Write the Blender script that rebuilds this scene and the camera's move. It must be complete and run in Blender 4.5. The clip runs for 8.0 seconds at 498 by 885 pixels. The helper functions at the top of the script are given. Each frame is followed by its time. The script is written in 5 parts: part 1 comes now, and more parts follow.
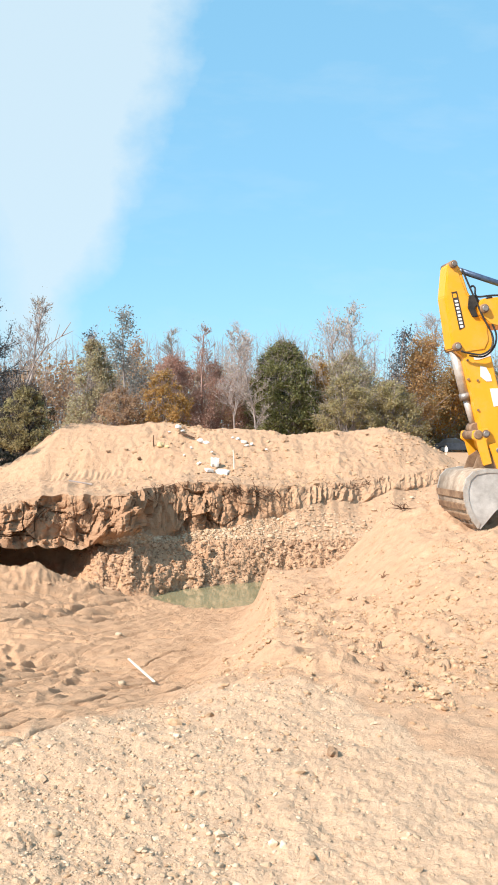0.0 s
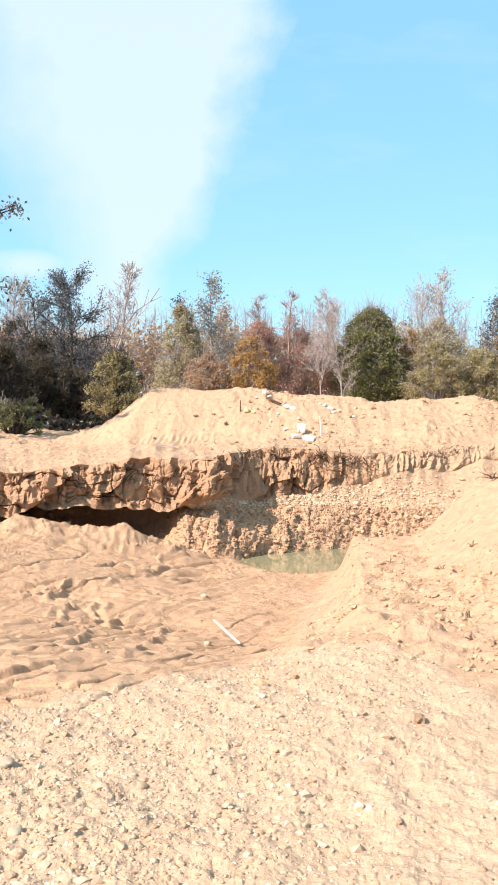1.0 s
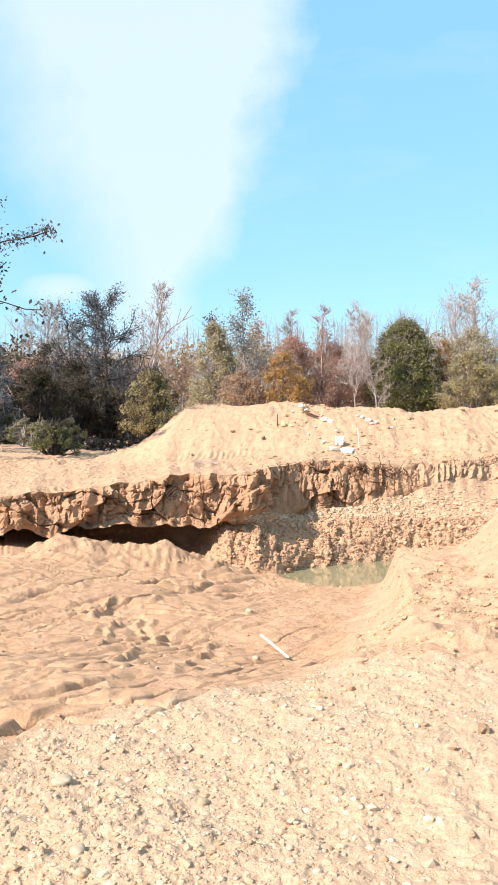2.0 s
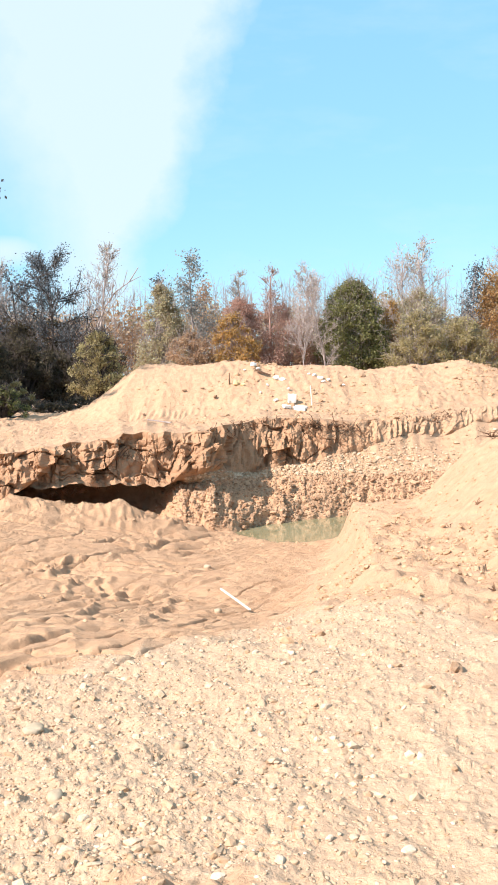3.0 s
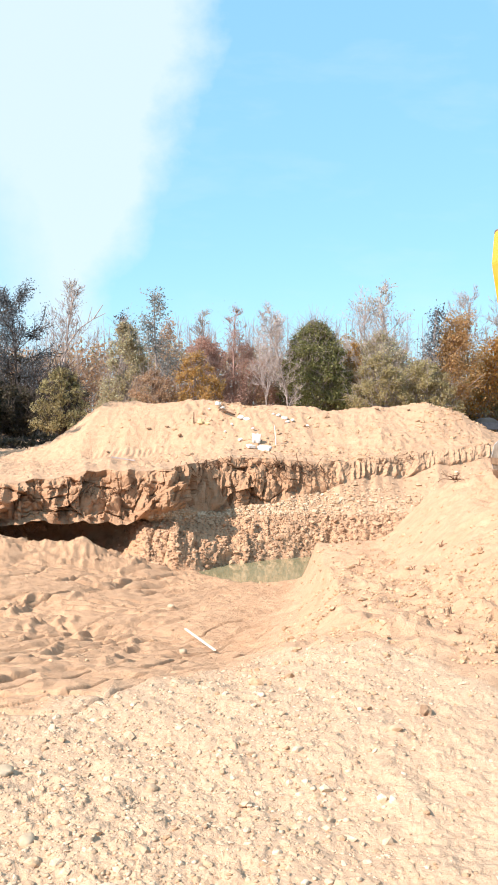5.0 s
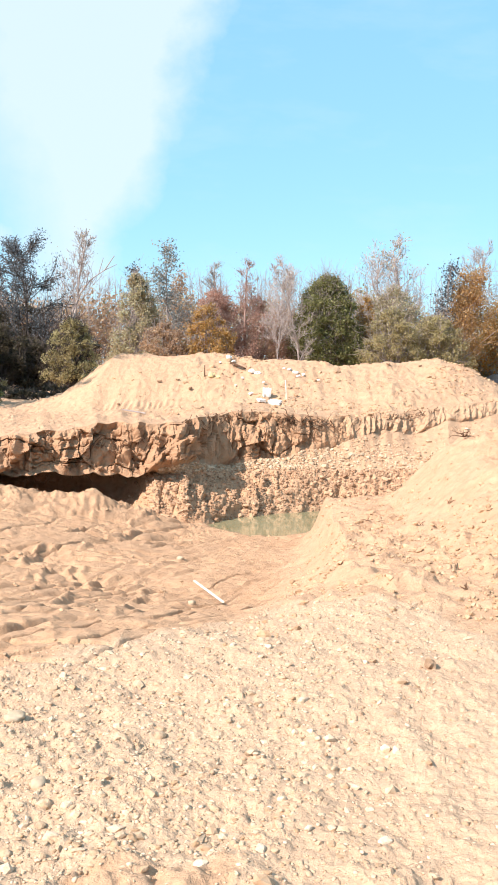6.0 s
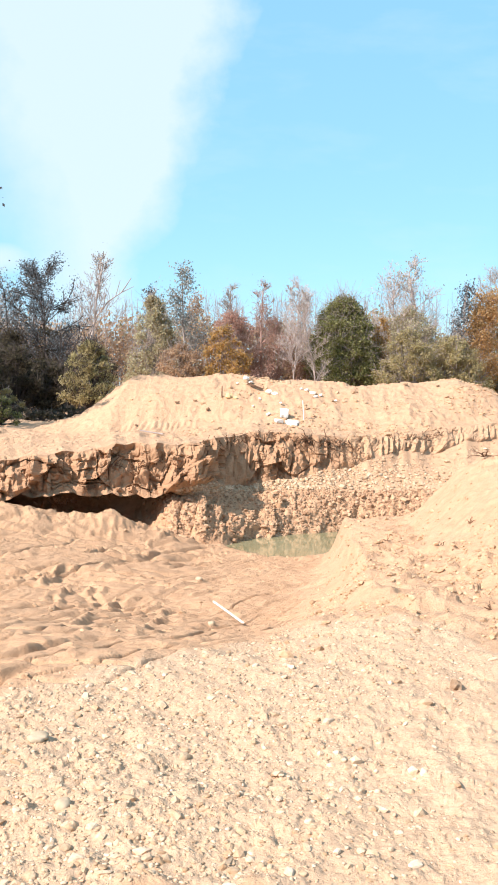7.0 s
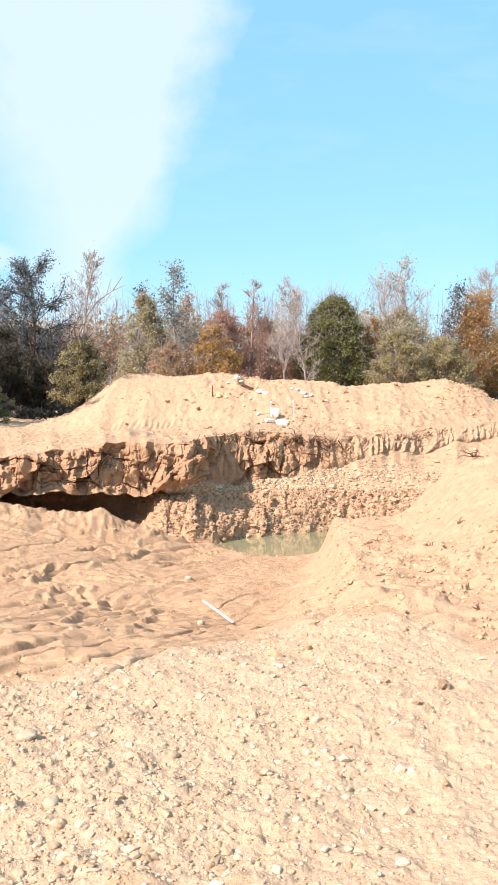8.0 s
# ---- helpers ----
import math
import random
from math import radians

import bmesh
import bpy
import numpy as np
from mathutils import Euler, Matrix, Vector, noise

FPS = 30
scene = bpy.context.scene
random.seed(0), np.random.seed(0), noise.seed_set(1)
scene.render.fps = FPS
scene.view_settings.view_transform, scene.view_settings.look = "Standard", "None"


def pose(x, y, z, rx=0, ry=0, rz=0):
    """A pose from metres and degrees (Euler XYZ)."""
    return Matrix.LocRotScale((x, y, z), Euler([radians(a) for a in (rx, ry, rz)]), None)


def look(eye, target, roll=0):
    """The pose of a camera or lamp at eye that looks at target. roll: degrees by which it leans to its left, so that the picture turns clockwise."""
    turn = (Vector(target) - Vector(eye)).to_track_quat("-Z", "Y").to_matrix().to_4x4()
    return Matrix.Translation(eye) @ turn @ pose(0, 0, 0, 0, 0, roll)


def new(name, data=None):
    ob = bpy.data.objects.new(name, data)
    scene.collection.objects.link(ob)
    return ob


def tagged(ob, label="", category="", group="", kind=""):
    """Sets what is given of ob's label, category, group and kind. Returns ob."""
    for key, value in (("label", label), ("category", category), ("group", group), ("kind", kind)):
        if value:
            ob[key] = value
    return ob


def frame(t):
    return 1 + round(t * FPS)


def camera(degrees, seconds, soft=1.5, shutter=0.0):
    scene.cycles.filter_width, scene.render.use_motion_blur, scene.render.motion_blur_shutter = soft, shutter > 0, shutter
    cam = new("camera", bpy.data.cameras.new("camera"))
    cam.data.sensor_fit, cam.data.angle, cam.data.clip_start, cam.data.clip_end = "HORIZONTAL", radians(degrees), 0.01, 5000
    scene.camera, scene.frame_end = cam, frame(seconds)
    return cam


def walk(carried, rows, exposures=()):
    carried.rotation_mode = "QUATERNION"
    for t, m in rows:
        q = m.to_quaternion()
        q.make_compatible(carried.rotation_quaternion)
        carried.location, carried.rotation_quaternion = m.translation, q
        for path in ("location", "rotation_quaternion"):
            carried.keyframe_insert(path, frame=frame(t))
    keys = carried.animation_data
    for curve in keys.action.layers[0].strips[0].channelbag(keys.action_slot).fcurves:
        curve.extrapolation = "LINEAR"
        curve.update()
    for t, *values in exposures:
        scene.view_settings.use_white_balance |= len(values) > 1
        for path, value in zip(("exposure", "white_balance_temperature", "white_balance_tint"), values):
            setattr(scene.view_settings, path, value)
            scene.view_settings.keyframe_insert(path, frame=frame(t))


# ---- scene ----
cam = camera(28.8, 8.0, 1.8)
PATH = [
    (0, (0.014, -0.359, 1.7), (0.005, 1.641, 1.688), 0.9),
    (0.5, (0.005, -0.34, 1.684), (-0.139, 1.655, 1.645), 1.0),
    (1, (-0.014, -0.314, 1.669), (-0.197, 1.675, 1.585), 1.7),
    (1.5, (-0.036, -0.325, 1.678), (-0.249, 1.663, 1.612), 1.0),
    (1.7, (-0.073, -0.295, 1.659), (-0.336, 1.687, 1.634), 0.3),
    (2.8, (-0.159, -0.138, 1.512), (-0.358, 1.845, 1.344), -1.7),
    (3, (-0.222, -0.131, 1.497), (-0.371, 1.86, 1.37), -0.6),
    (3.5, (-0.326, -0.161, 1.5), (-0.506, 1.827, 1.384), -0.2),
    (4, (-0.324, -0.161, 1.504), (-0.435, 1.835, 1.437), 0.4),
    (4.5, (-0.297, -0.144, 1.499), (-0.385, 1.853, 1.443), 0.0),
    (4.7, (-0.289, -0.155, 1.504), (-0.36, 1.843, 1.458), 0.1),
    (5.8, (-0.284, -0.205, 1.525), (-0.371, 1.791, 1.421), 1.1),
    (6, (-0.286, -0.2, 1.522), (-0.375, 1.793, 1.379), 1.1),
    (6.5, (-0.302, -0.22, 1.525), (-0.436, 1.77, 1.38), 0.8),
    (7, (-0.321, -0.185, 1.507), (-0.444, 1.808, 1.407), 0.9),
    (7.5, (-0.33, -0.17, 1.5), (-0.422, 1.824, 1.371), 1.5),
    (8, (-0.319, -0.196, 1.508), (-0.422, 1.799, 1.407), 1.2),
]
walk(cam, [(t, look(eye, target, roll)) for t, eye, target, roll in PATH], [(0.0, 0.73, 6380, 6), (0.5, 0.92, 6500, 10), (8.0, 0.92, 6500, 10)])

# ---- light ----
SUN_AZ, SUN_EL = radians(229), radians(39)      # compass bearing of the sun from +y, clockwise, and its height
sun_from = Vector((math.sin(SUN_AZ) * math.cos(SUN_EL), math.cos(SUN_AZ) * math.cos(SUN_EL), math.sin(SUN_EL)))
sun = new("sun", bpy.data.lights.new("sun", "SUN"))
sun.data.energy, sun.data.angle, sun.data.color = 5.0, radians(0.53), (1.0, 0.888, 0.815)
sun.matrix_world = look(sun_from * 50, (0, 0, 0))

world = bpy.data.worlds.new("sky")
scene.world = world
world.use_nodes = True
wt = world.node_tree
wt.nodes.clear()


def wnode(kind, **values):
    n = wt.nodes.new(kind)
    for key, v in values.items():
        n.inputs[int(key[1:])].default_value = v
    return n


def wmath(op, a, b=None, clamp=False):
    n = wt.nodes.new("ShaderNodeMath")
    n.operation, n.use_clamp = op, clamp
    for i, v in enumerate((a, b)):
        if v is None:
            continue
        if isinstance(v, (int, float)):
            n.inputs[i].default_value = v
        else:
            wt.links.new(v, n.inputs[i])
    return n.outputs[0]


sky = wt.nodes.new("ShaderNodeTexSky")
sky.sky_type, sky.sun_disc = "NISHITA", False
sky.sun_elevation, sky.sun_rotation = SUN_EL, SUN_AZ
sky.air_density, sky.dust_density, sky.ozone_density = 1.0, 0.15, 1.0
coord = wt.nodes.new("ShaderNodeTexCoord")
sep = wt.nodes.new("ShaderNodeSeparateXYZ")
wt.links.new(coord.outputs["Generated"], sep.inputs[0])
ahead = wmath("MAXIMUM", sep.outputs[1], 0.05)
az, el = wmath("DIVIDE", sep.outputs[0], ahead), wmath("DIVIDE", sep.outputs[2], ahead)
flat = wt.nodes.new("ShaderNodeCombineXYZ")
wt.links.new(az, flat.inputs[0])
wt.links.new(el, flat.inputs[1])
puff = wnode("ShaderNodeTexNoise", _2=6.0, _3=7.0, _4=0.6)
wt.links.new(flat.outputs[0], puff.inputs["Vector"])
swirl = wmath("MULTIPLY", wmath("SUBTRACT", puff.outputs[0], 0.5), 0.17)
# a wedge of thin cloud, narrow above the trees and wide overhead
right_edge = wmath("SUBTRACT", wmath("ADD", wmath("MULTIPLY", el, 0.34), -0.200), wmath("ADD", az, swirl))
left_edge = wmath("SUBTRACT", wmath("ADD", az, swirl), wmath("ADD", wmath("MULTIPLY", el, -0.50), -0.26))
veil = wmath("MULTIPLY", wmath("MULTIPLY", right_edge, 19.0, True), wmath("MULTIPLY", left_edge, 9.0, True))
wisp = wnode("ShaderNodeTexNoise", _2=2.2, _3=6.0, _4=0.6)
stretch = wt.nodes.new("ShaderNodeMapping")
stretch.inputs["Scale"].default_value = (1.6, 5.0, 1.0)
stretch.inputs["Rotation"].default_value = (0, 0, 0.25)
wt.links.new(flat.outputs[0], stretch.inputs[0])
wt.links.new(stretch.outputs[0], wisp.inputs["Vector"])
thin = wmath("MULTIPLY", wmath("SUBTRACT", wisp.outputs[0], 0.50, True), 0.9, True)
# a low bank of cloud over the thicket
low_a, low_e = wmath("MULTIPLY", wmath("ADD", wmath("ADD", az, swirl), 0.335), 17.0), wmath("MULTIPLY", wmath("ADD", el, -0.137), 55.0)
low_bank = wmath("SUBTRACT", 1.0, wmath("ADD", wmath("MULTIPLY", low_a, low_a), wmath("MULTIPLY", low_e, low_e)), True)
cover = wmath("MAXIMUM", wmath("MULTIPLY", low_bank, 0.7), wmath("MAXIMUM", wmath("MULTIPLY", veil, 0.78), thin), True)
mixer = wt.nodes.new("ShaderNodeMix")
mixer.data_type = "RGBA"
mixer.inputs["B"].default_value = (3.75, 4.3, 4.7, 1)
wt.links.new(cover, mixer.inputs["Factor"])
clear = wt.nodes.new("ShaderNodeMix")
clear.data_type, clear.blend_type = "RGBA", "MULTIPLY"
clear.inputs["Factor"].default_value, clear.inputs["B"].default_value = 1.0, (0.88, 0.98, 1.05, 1)
wt.links.new(sky.outputs[0], clear.inputs["A"])
hazy = wt.nodes.new("ShaderNodeMix")
hazy.data_type = "RGBA"
hazy.inputs["Factor"].default_value, hazy.inputs["B"].default_value = 0.7, (1.47, 3.27, 4.65, 1)
wt.links.new(clear.outputs["Result"], hazy.inputs["A"])
wt.links.new(hazy.outputs["Result"], mixer.inputs["A"])
back = wnode("ShaderNodeBackground", _1=0.125)
wt.links.new(mixer.outputs["Result"], back.inputs[0])
out = wt.nodes.new("ShaderNodeOutputWorld")
wt.links.new(back.outputs[0], out.inputs[0])


# ---- materials ----
class Mat:
    """A node material with short calls."""

    def __init__(self, name, rough=0.9, metal=0.0, spec=0.3):
        self.m = bpy.data.materials.new(name)
        self.m.use_nodes = True
        self.t = self.m.node_tree
        self.b = self.t.nodes["Principled BSDF"]
        self.b.inputs["Roughness"].default_value = rough
        self.b.inputs["Metallic"].default_value = metal
        self.b.inputs["Specular IOR Level"].default_value = spec
        geo = self.t.nodes.new("ShaderNodeNewGeometry")
        self.pos, self.island = geo.outputs["Position"], geo.outputs["Random Per Island"]
        self.local = self.t.nodes.new("ShaderNodeTexCoord").outputs["Object"]

    def link(self, a, b):
        self.t.links.new(a, b)

    def noise(self, scale, detail=4.0, rough=0.6, at=None, stretch=None):
        n = self.t.nodes.new("ShaderNodeTexNoise")
        n.inputs["Scale"].default_value, n.inputs["Detail"].default_value, n.inputs["Roughness"].default_value = scale, detail, rough
        src = at or self.pos
        if stretch:
            mp = self.t.nodes.new("ShaderNodeMapping")
            mp.inputs["Scale"].default_value = stretch
            self.link(src, mp.inputs[0])
            src = mp.outputs[0]
        self.link(src, n.inputs["Vector"])
        return n.outputs[0]

    def cells(self, scale):
        n = self.t.nodes.new("ShaderNodeTexVoronoi")
        n.inputs["Scale"].default_value = scale
        self.link(self.pos, n.inputs["Vector"])
        return n.outputs["Distance"]

    def attr(self, name):
        n = self.t.nodes.new("ShaderNodeAttribute")
        n.attribute_name = name
        return n.outputs["Fac"]

    def ramp(self, fac, *stops):
        n = self.t.nodes.new("ShaderNodeValToRGB")
        el = n.color_ramp.elements
        while len(el) < len(stops):
            el.new(0.5)
        for e, (p, c) in zip(el, stops):
            e.position, e.color = p, (*c, 1) if len(c) == 3 else c
        self.link(fac, n.inputs[0])
        return n.outputs[0]

    def mix(self, fac, a, b, mode="MIX"):
        n = self.t.nodes.new("ShaderNodeMix")
        n.data_type, n.blend_type = "RGBA", mode
        for v, key in ((fac, "Factor"), (a, "A"), (b, "B")):
            if isinstance(v, (int, float)):
                n.inputs[key].default_value = v
            elif isinstance(v, tuple):
                n.inputs[key].default_value = (*v, 1)
            else:
                self.link(v, n.inputs[key])
        return n.outputs["Result"]

    def calc(self, op, a, b=0.0, clamp=False):
        n = self.t.nodes.new("ShaderNodeMath")
        n.operation, n.use_clamp = op, clamp
        for i, v in enumerate((a, b)):
            if isinstance(v, (int, float)):
                n.inputs[i].default_value = v
            else:
                self.link(v, n.inputs[i])
        return n.outputs[0]

    def colour(self, c):
        if isinstance(c, tuple):
            self.b.inputs["Base Color"].default_value = (*c, 1)
        else:
            self.link(c, self.b.inputs["Base Color"])
        return self

    def bump(self, height, strength=0.5, distance=0.02):
        n = self.t.nodes.new("ShaderNodeBump")
        n.inputs["Strength"].default_value, n.inputs["Distance"].default_value = strength, distance
        self.link(height, n.inputs["Height"])
        self.link(n.outputs[0], self.b.inputs["Normal"])
        return self


def earth_material():
    m = Mat("earth", 0.95, 0, 0.15)
    broad, mid, fine = m.noise(0.6, 5, 0.65), m.noise(5.0, 6, 0.65), m.noise(60.0, 4, 0.7)
    sand = m.ramp(mid, (0.3, (0.41, 0.26, 0.162)), (0.5, (0.495, 0.323, 0.206)), (0.72, (0.55, 0.374, 0.247)))
    sand = m.mix(m.calc("MULTIPLY", broad, 0.6), sand, (0.465, 0.272, 0.157))
    grit = m.ramp(m.noise(38, 5, 0.75), (0.3, (0.42, 0.278, 0.176)), (0.52, (0.50, 0.346, 0.230)), (0.75, (0.565, 0.41, 0.288)))
    grit = m.mix(m.ramp(broad, (0.42, (0, 0, 0)), (0.6, (1, 1, 1))), grit, m.mix(0.45, grit, (0.515, 0.333, 0.212)))
    gate = m.ramp(m.calc("ADD", m.attr("gravel"), m.calc("MULTIPLY", m.calc("SUBTRACT", mid, 0.5), 0.8)), (0.4, (0, 0, 0)), (0.6, (1, 1, 1)))
    base = m.mix(gate, sand, grit)
    clay = m.ramp(mid, (0.3, (0.405, 0.24, 0.14)), (0.7, (0.54, 0.338, 0.205)))
    gate2 = m.ramp(m.calc("ADD", m.attr("clay"), m.calc("MULTIPLY", m.calc("SUBTRACT", m.noise(3.0, 5, 0.7), 0.5), 0.9)), (0.35, (0, 0, 0)), (0.75, (1, 1, 1)))
    base = m.mix(gate2, base, clay)
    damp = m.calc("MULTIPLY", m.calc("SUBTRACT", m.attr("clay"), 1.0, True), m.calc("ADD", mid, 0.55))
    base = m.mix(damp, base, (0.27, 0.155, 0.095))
    base = m.mix(m.ramp(fine, (0.28, (1, 1, 1)), (0.45, (0, 0, 0))), base, m.mix(1.0, base, (0.72, 0.66, 0.6), "MULTIPLY"))
    m.colour(base)
    crust = m.ramp(m.noise(15, 6, 0.72), (0.42, (0, 0, 0)), (0.60, (1, 1, 1)))
    m.bump(m.calc("ADD", m.calc("ADD", m.calc("MULTIPLY", mid, 1.2), m.calc("MULTIPLY", fine, 0.35)), m.calc("MULTIPLY", crust, m.calc("SUBTRACT", 0.30, m.calc("MULTIPLY", m.attr("gravel"), 0.22)))), 0.6, 0.035)
    return m.m


def stone_material(name, dark, lightc, tint=(1, 1, 1)):
    m = Mat(name, 0.9, 0, 0.25)
    c = m.ramp(m.island, (0.0, dark), (0.45, tuple((a + b) / 2 for a, b in zip(dark, lightc))), (0.85, lightc), (1.0, tuple(min(0.75, 1.15 * a) for a in lightc)))
    c = m.mix(m.ramp(m.noise(25, 5, 0.7), (0.4, (0, 0, 0)), (0.65, (1, 1, 1))), c, m.mix(1.0, c, (0.78, 0.70, 0.60), "MULTIPLY"))
    m.colour(c)
    m.bump(m.noise(70, 4, 0.7), 0.5, 0.01)
    return m.m


def leaf_material(name, *colours, shine=0.25):
    m = Mat(name, 0.6, 0, shine)
    n = len(colours)
    c = m.ramp(m.island, *[(i / max(1, n - 1), col) for i, col in enumerate(colours)])
    c = m.mix(m.ramp(m.noise(0.55, 3, 0.5), (0.35, (0, 0, 0)), (0.65, (1, 1, 1))), c, m.mix(1.0, c, (0.80, 0.76, 0.74), "MULTIPLY"))
    m.colour(c)
    thin = m.t.nodes.new("ShaderNodeBsdfTranslucent")
    both = m.t.nodes.new("ShaderNodeMixShader")
    both.inputs[0].default_value = 0.55
    m.link(c, thin.inputs[0])
    m.link(m.b.outputs[0], both.inputs[1])
    m.link(thin.outputs[0], both.inputs[2])
    m.link(both.outputs[0], m.t.nodes["Material Output"].inputs[0])
    return m.m


def bark_material(name, a, b):
    m = Mat(name, 0.9, 0, 0.2)
    m.colour(m.ramp(m.noise(3.5, 5, 0.7, stretch=(1, 1, 0.3)), (0.35, a), (0.65, b)))
    m.bump(m.noise(14, 4, 0.7, stretch=(1, 1, 0.2)), 0.6, 0.03)
    return m.m


def plain_material(name, a, b, rough=0.7, metal=0.0, scale=6.0, spec=0.4, bump=0.3):
    m = Mat(name, rough, metal, spec)
    m.colour(m.ramp(m.noise(scale, 6, 0.7, at=m.local), (0.38, a), (0.66, b)))
    m.bump(m.noise(scale * 6, 4, 0.7, at=m.local), bump, 0.005)
    return m.m


def paint_material():
    m = Mat("machine_paint", 0.42, 0, 0.5)
    dust = m.ramp(m.noise(3.2, 6, 0.75, at=m.local), (0.46, (0, 0, 0)), (0.72, (1, 1, 1)))
    worn = m.ramp(m.noise(14, 5, 0.8, at=m.local), (0.66, (0, 0, 0)), (0.72, (1, 1, 1)))
    c = m.mix(dust, (0.80, 0.36, 0.012), (0.72, 0.37, 0.07))
    c = m.mix(worn, c, (0.30, 0.15, 0.06))
    m.colour(c)
    m.link(m.calc("ADD", m.calc("MULTIPLY", dust, 0.35), 0.38), m.b.inputs["Roughness"])
    m.bump(m.noise(20, 4, 0.6, at=m.local), 0.1, 0.004)
    return m.m


def water_material():
    m = Mat("pond_water", 0.06, 0, 0.5)
    m.colour(m.ramp(m.noise(0.9, 4, 0.6), (0.35, (0.235, 0.21, 0.115)), (0.65, (0.30, 0.265, 0.155))))
    m.bump(m.noise(9, 3, 0.5), 0.06, 0.02)
    return m.m


EARTH = earth_material()
GRAVEL = stone_material("gravel_stone", (0.41, 0.28, 0.178), (0.575, 0.44, 0.315))
SCREE = stone_material("scree_stone", (0.305, 0.188, 0.118), (0.52, 0.352, 0.235))
CLODS = stone_material("clod_earth", (0.41, 0.272, 0.168), (0.51, 0.352, 0.225))
RUBBLE = plain_material("white_rubble", (0.62, 0.57, 0.50), (0.82, 0.80, 0.76), 0.9, 0, 5)
BROWNROCK = plain_material("brown_lump", (0.20, 0.125, 0.075), (0.33, 0.22, 0.14), 0.95, 0, 9, 0.2, 0.6)
PALEROCK = plain_material("pale_rock", (0.36, 0.27, 0.18), (0.48, 0.385, 0.275), 0.9, 0, 7, 0.2, 0.6)
YELLOWROCK = plain_material("ochre_rubble", (0.55, 0.40, 0.18), (0.68, 0.55, 0.32), 0.9, 0, 6)
PALEWOOD = plain_material("pale_wood", (0.62, 0.54, 0.42), (0.78, 0.72, 0.60), 0.75, 0, 9)
ROOTS = bark_material("root_bark", (0.07, 0.035, 0.02), (0.17, 0.09, 0.05))
WATER = water_material()
PAINT = paint_material()
STEEL = plain_material("worn_steel", (0.20, 0.17, 0.15), (0.42, 0.39, 0.36), 0.5, 0.55, 7)
RUSTY = plain_material("muddy_steel", (0.17, 0.10, 0.06), (0.36, 0.24, 0.15), 0.75, 0.25, 6)
DUSTY = plain_material("dusty_bucket_steel", (0.27, 0.20, 0.145), (0.47, 0.38, 0.29), 0.7, 0.15, 6)
SCUFFED = plain_material("scuffed_pale_steel", (0.40, 0.37, 0.34), (0.60, 0.57, 0.53), 0.55, 0.2, 5)
CHROME = plain_material("dusty_cylinder", (0.42, 0.37, 0.32), (0.58, 0.54, 0.49), 0.45, 0.4, 9)
BLUESTEEL = plain_material("blue_rod", (0.05, 0.08, 0.14), (0.10, 0.14, 0.22), 0.35, 0.5, 8)
BLACK = plain_material("black_rubber", (0.015, 0.014, 0.013), (0.05, 0.045, 0.04), 0.7, 0, 8)
DECAL = plain_material("dark_decal", (0.03, 0.02, 0.015), (0.06, 0.05, 0.04), 0.5, 0, 8)
WHITE = plain_material("white_paint", (0.70, 0.69, 0.66), (0.82, 0.81, 0.79), 0.5, 0, 8)
CARPAINT = plain_material("dark_car_paint", (0.02, 0.026, 0.038), (0.04, 0.048, 0.062), 0.25, 0.0, 3, 0.6, 0.0)
CARGLASS = plain_material("car_glass", (0.02, 0.025, 0.03), (0.03, 0.035, 0.04), 0.06, 0, 3, 0.6, 0.0)
GREYBARK = bark_material("grey_bark", (0.24, 0.195, 0.175), (0.42, 0.365, 0.335))
PALEBARK = bark_material("pale_bark", (0.36, 0.30, 0.28), (0.54, 0.47, 0.44))
DARKBARK = bark_material("dark_bark", (0.05, 0.04, 0.035), (0.13, 0.105, 0.09))
PINKBARK = bark_material("reddish_bark", (0.28, 0.17, 0.145), (0.46, 0.32, 0.27))


# ---- meshes ----
def mesh_from(name, verts, faces, material, smooth=False):
    me = bpy.data.meshes.new(name)
    verts = np.asarray(verts, dtype=np.float32)
    faces = np.asarray(faces, dtype=np.int32)
    k = faces.shape[1]
    me.vertices.add(len(verts))
    me.vertices.foreach_set("co", verts.ravel())
    me.loops.add(faces.size)
    me.loops.foreach_set("vertex_index", faces.ravel())
    me.polygons.add(len(faces))
    me.polygons.foreach_set("loop_start", np.arange(0, faces.size, k, dtype=np.int32))
    me.polygons.foreach_set("loop_total", np.full(len(faces), k, dtype=np.int32))
    me.polygons.foreach_set("use_smooth", np.full(len(faces), smooth))
    me.update(calc_edges=True)
    me.materials.append(material)
    return me


def part(name, bm, material, parent, label=""):
    """Links a bmesh, or a mesh, as one object under a thing or a part."""
    if isinstance(bm, bpy.types.Mesh):
        me = bm
    else:
        me = bpy.data.meshes.new(name)
        bmesh.ops.recalc_face_normals(bm, faces=bm.faces)
        bm.to_mesh(me)
        bm.free()
        me.materials.append(material)
    ob = new(name, me)
    ob.parent = parent
    return tagged(ob, label)


def thing(name, label, category, at=(0, 0, 0), group="", turn=0.0):
    ob = new(name)
    ob.empty_display_size = 0.1
    ob.matrix_basis = pose(*at, 0, 0, turn)
    return tagged(ob, label, category, group)


def lattice(ix, iy, seed):
    h = (ix.astype(np.int64) * 374761393 + iy.astype(np.int64) * 668265263 + seed * 974711) & 0x7FFFFFFF
    h = ((h ^ (h >> 13)) * 1274126177) & 0x7FFFFFFF
    return ((h ^ (h >> 16)) & 0xFFFF) / 65535.0


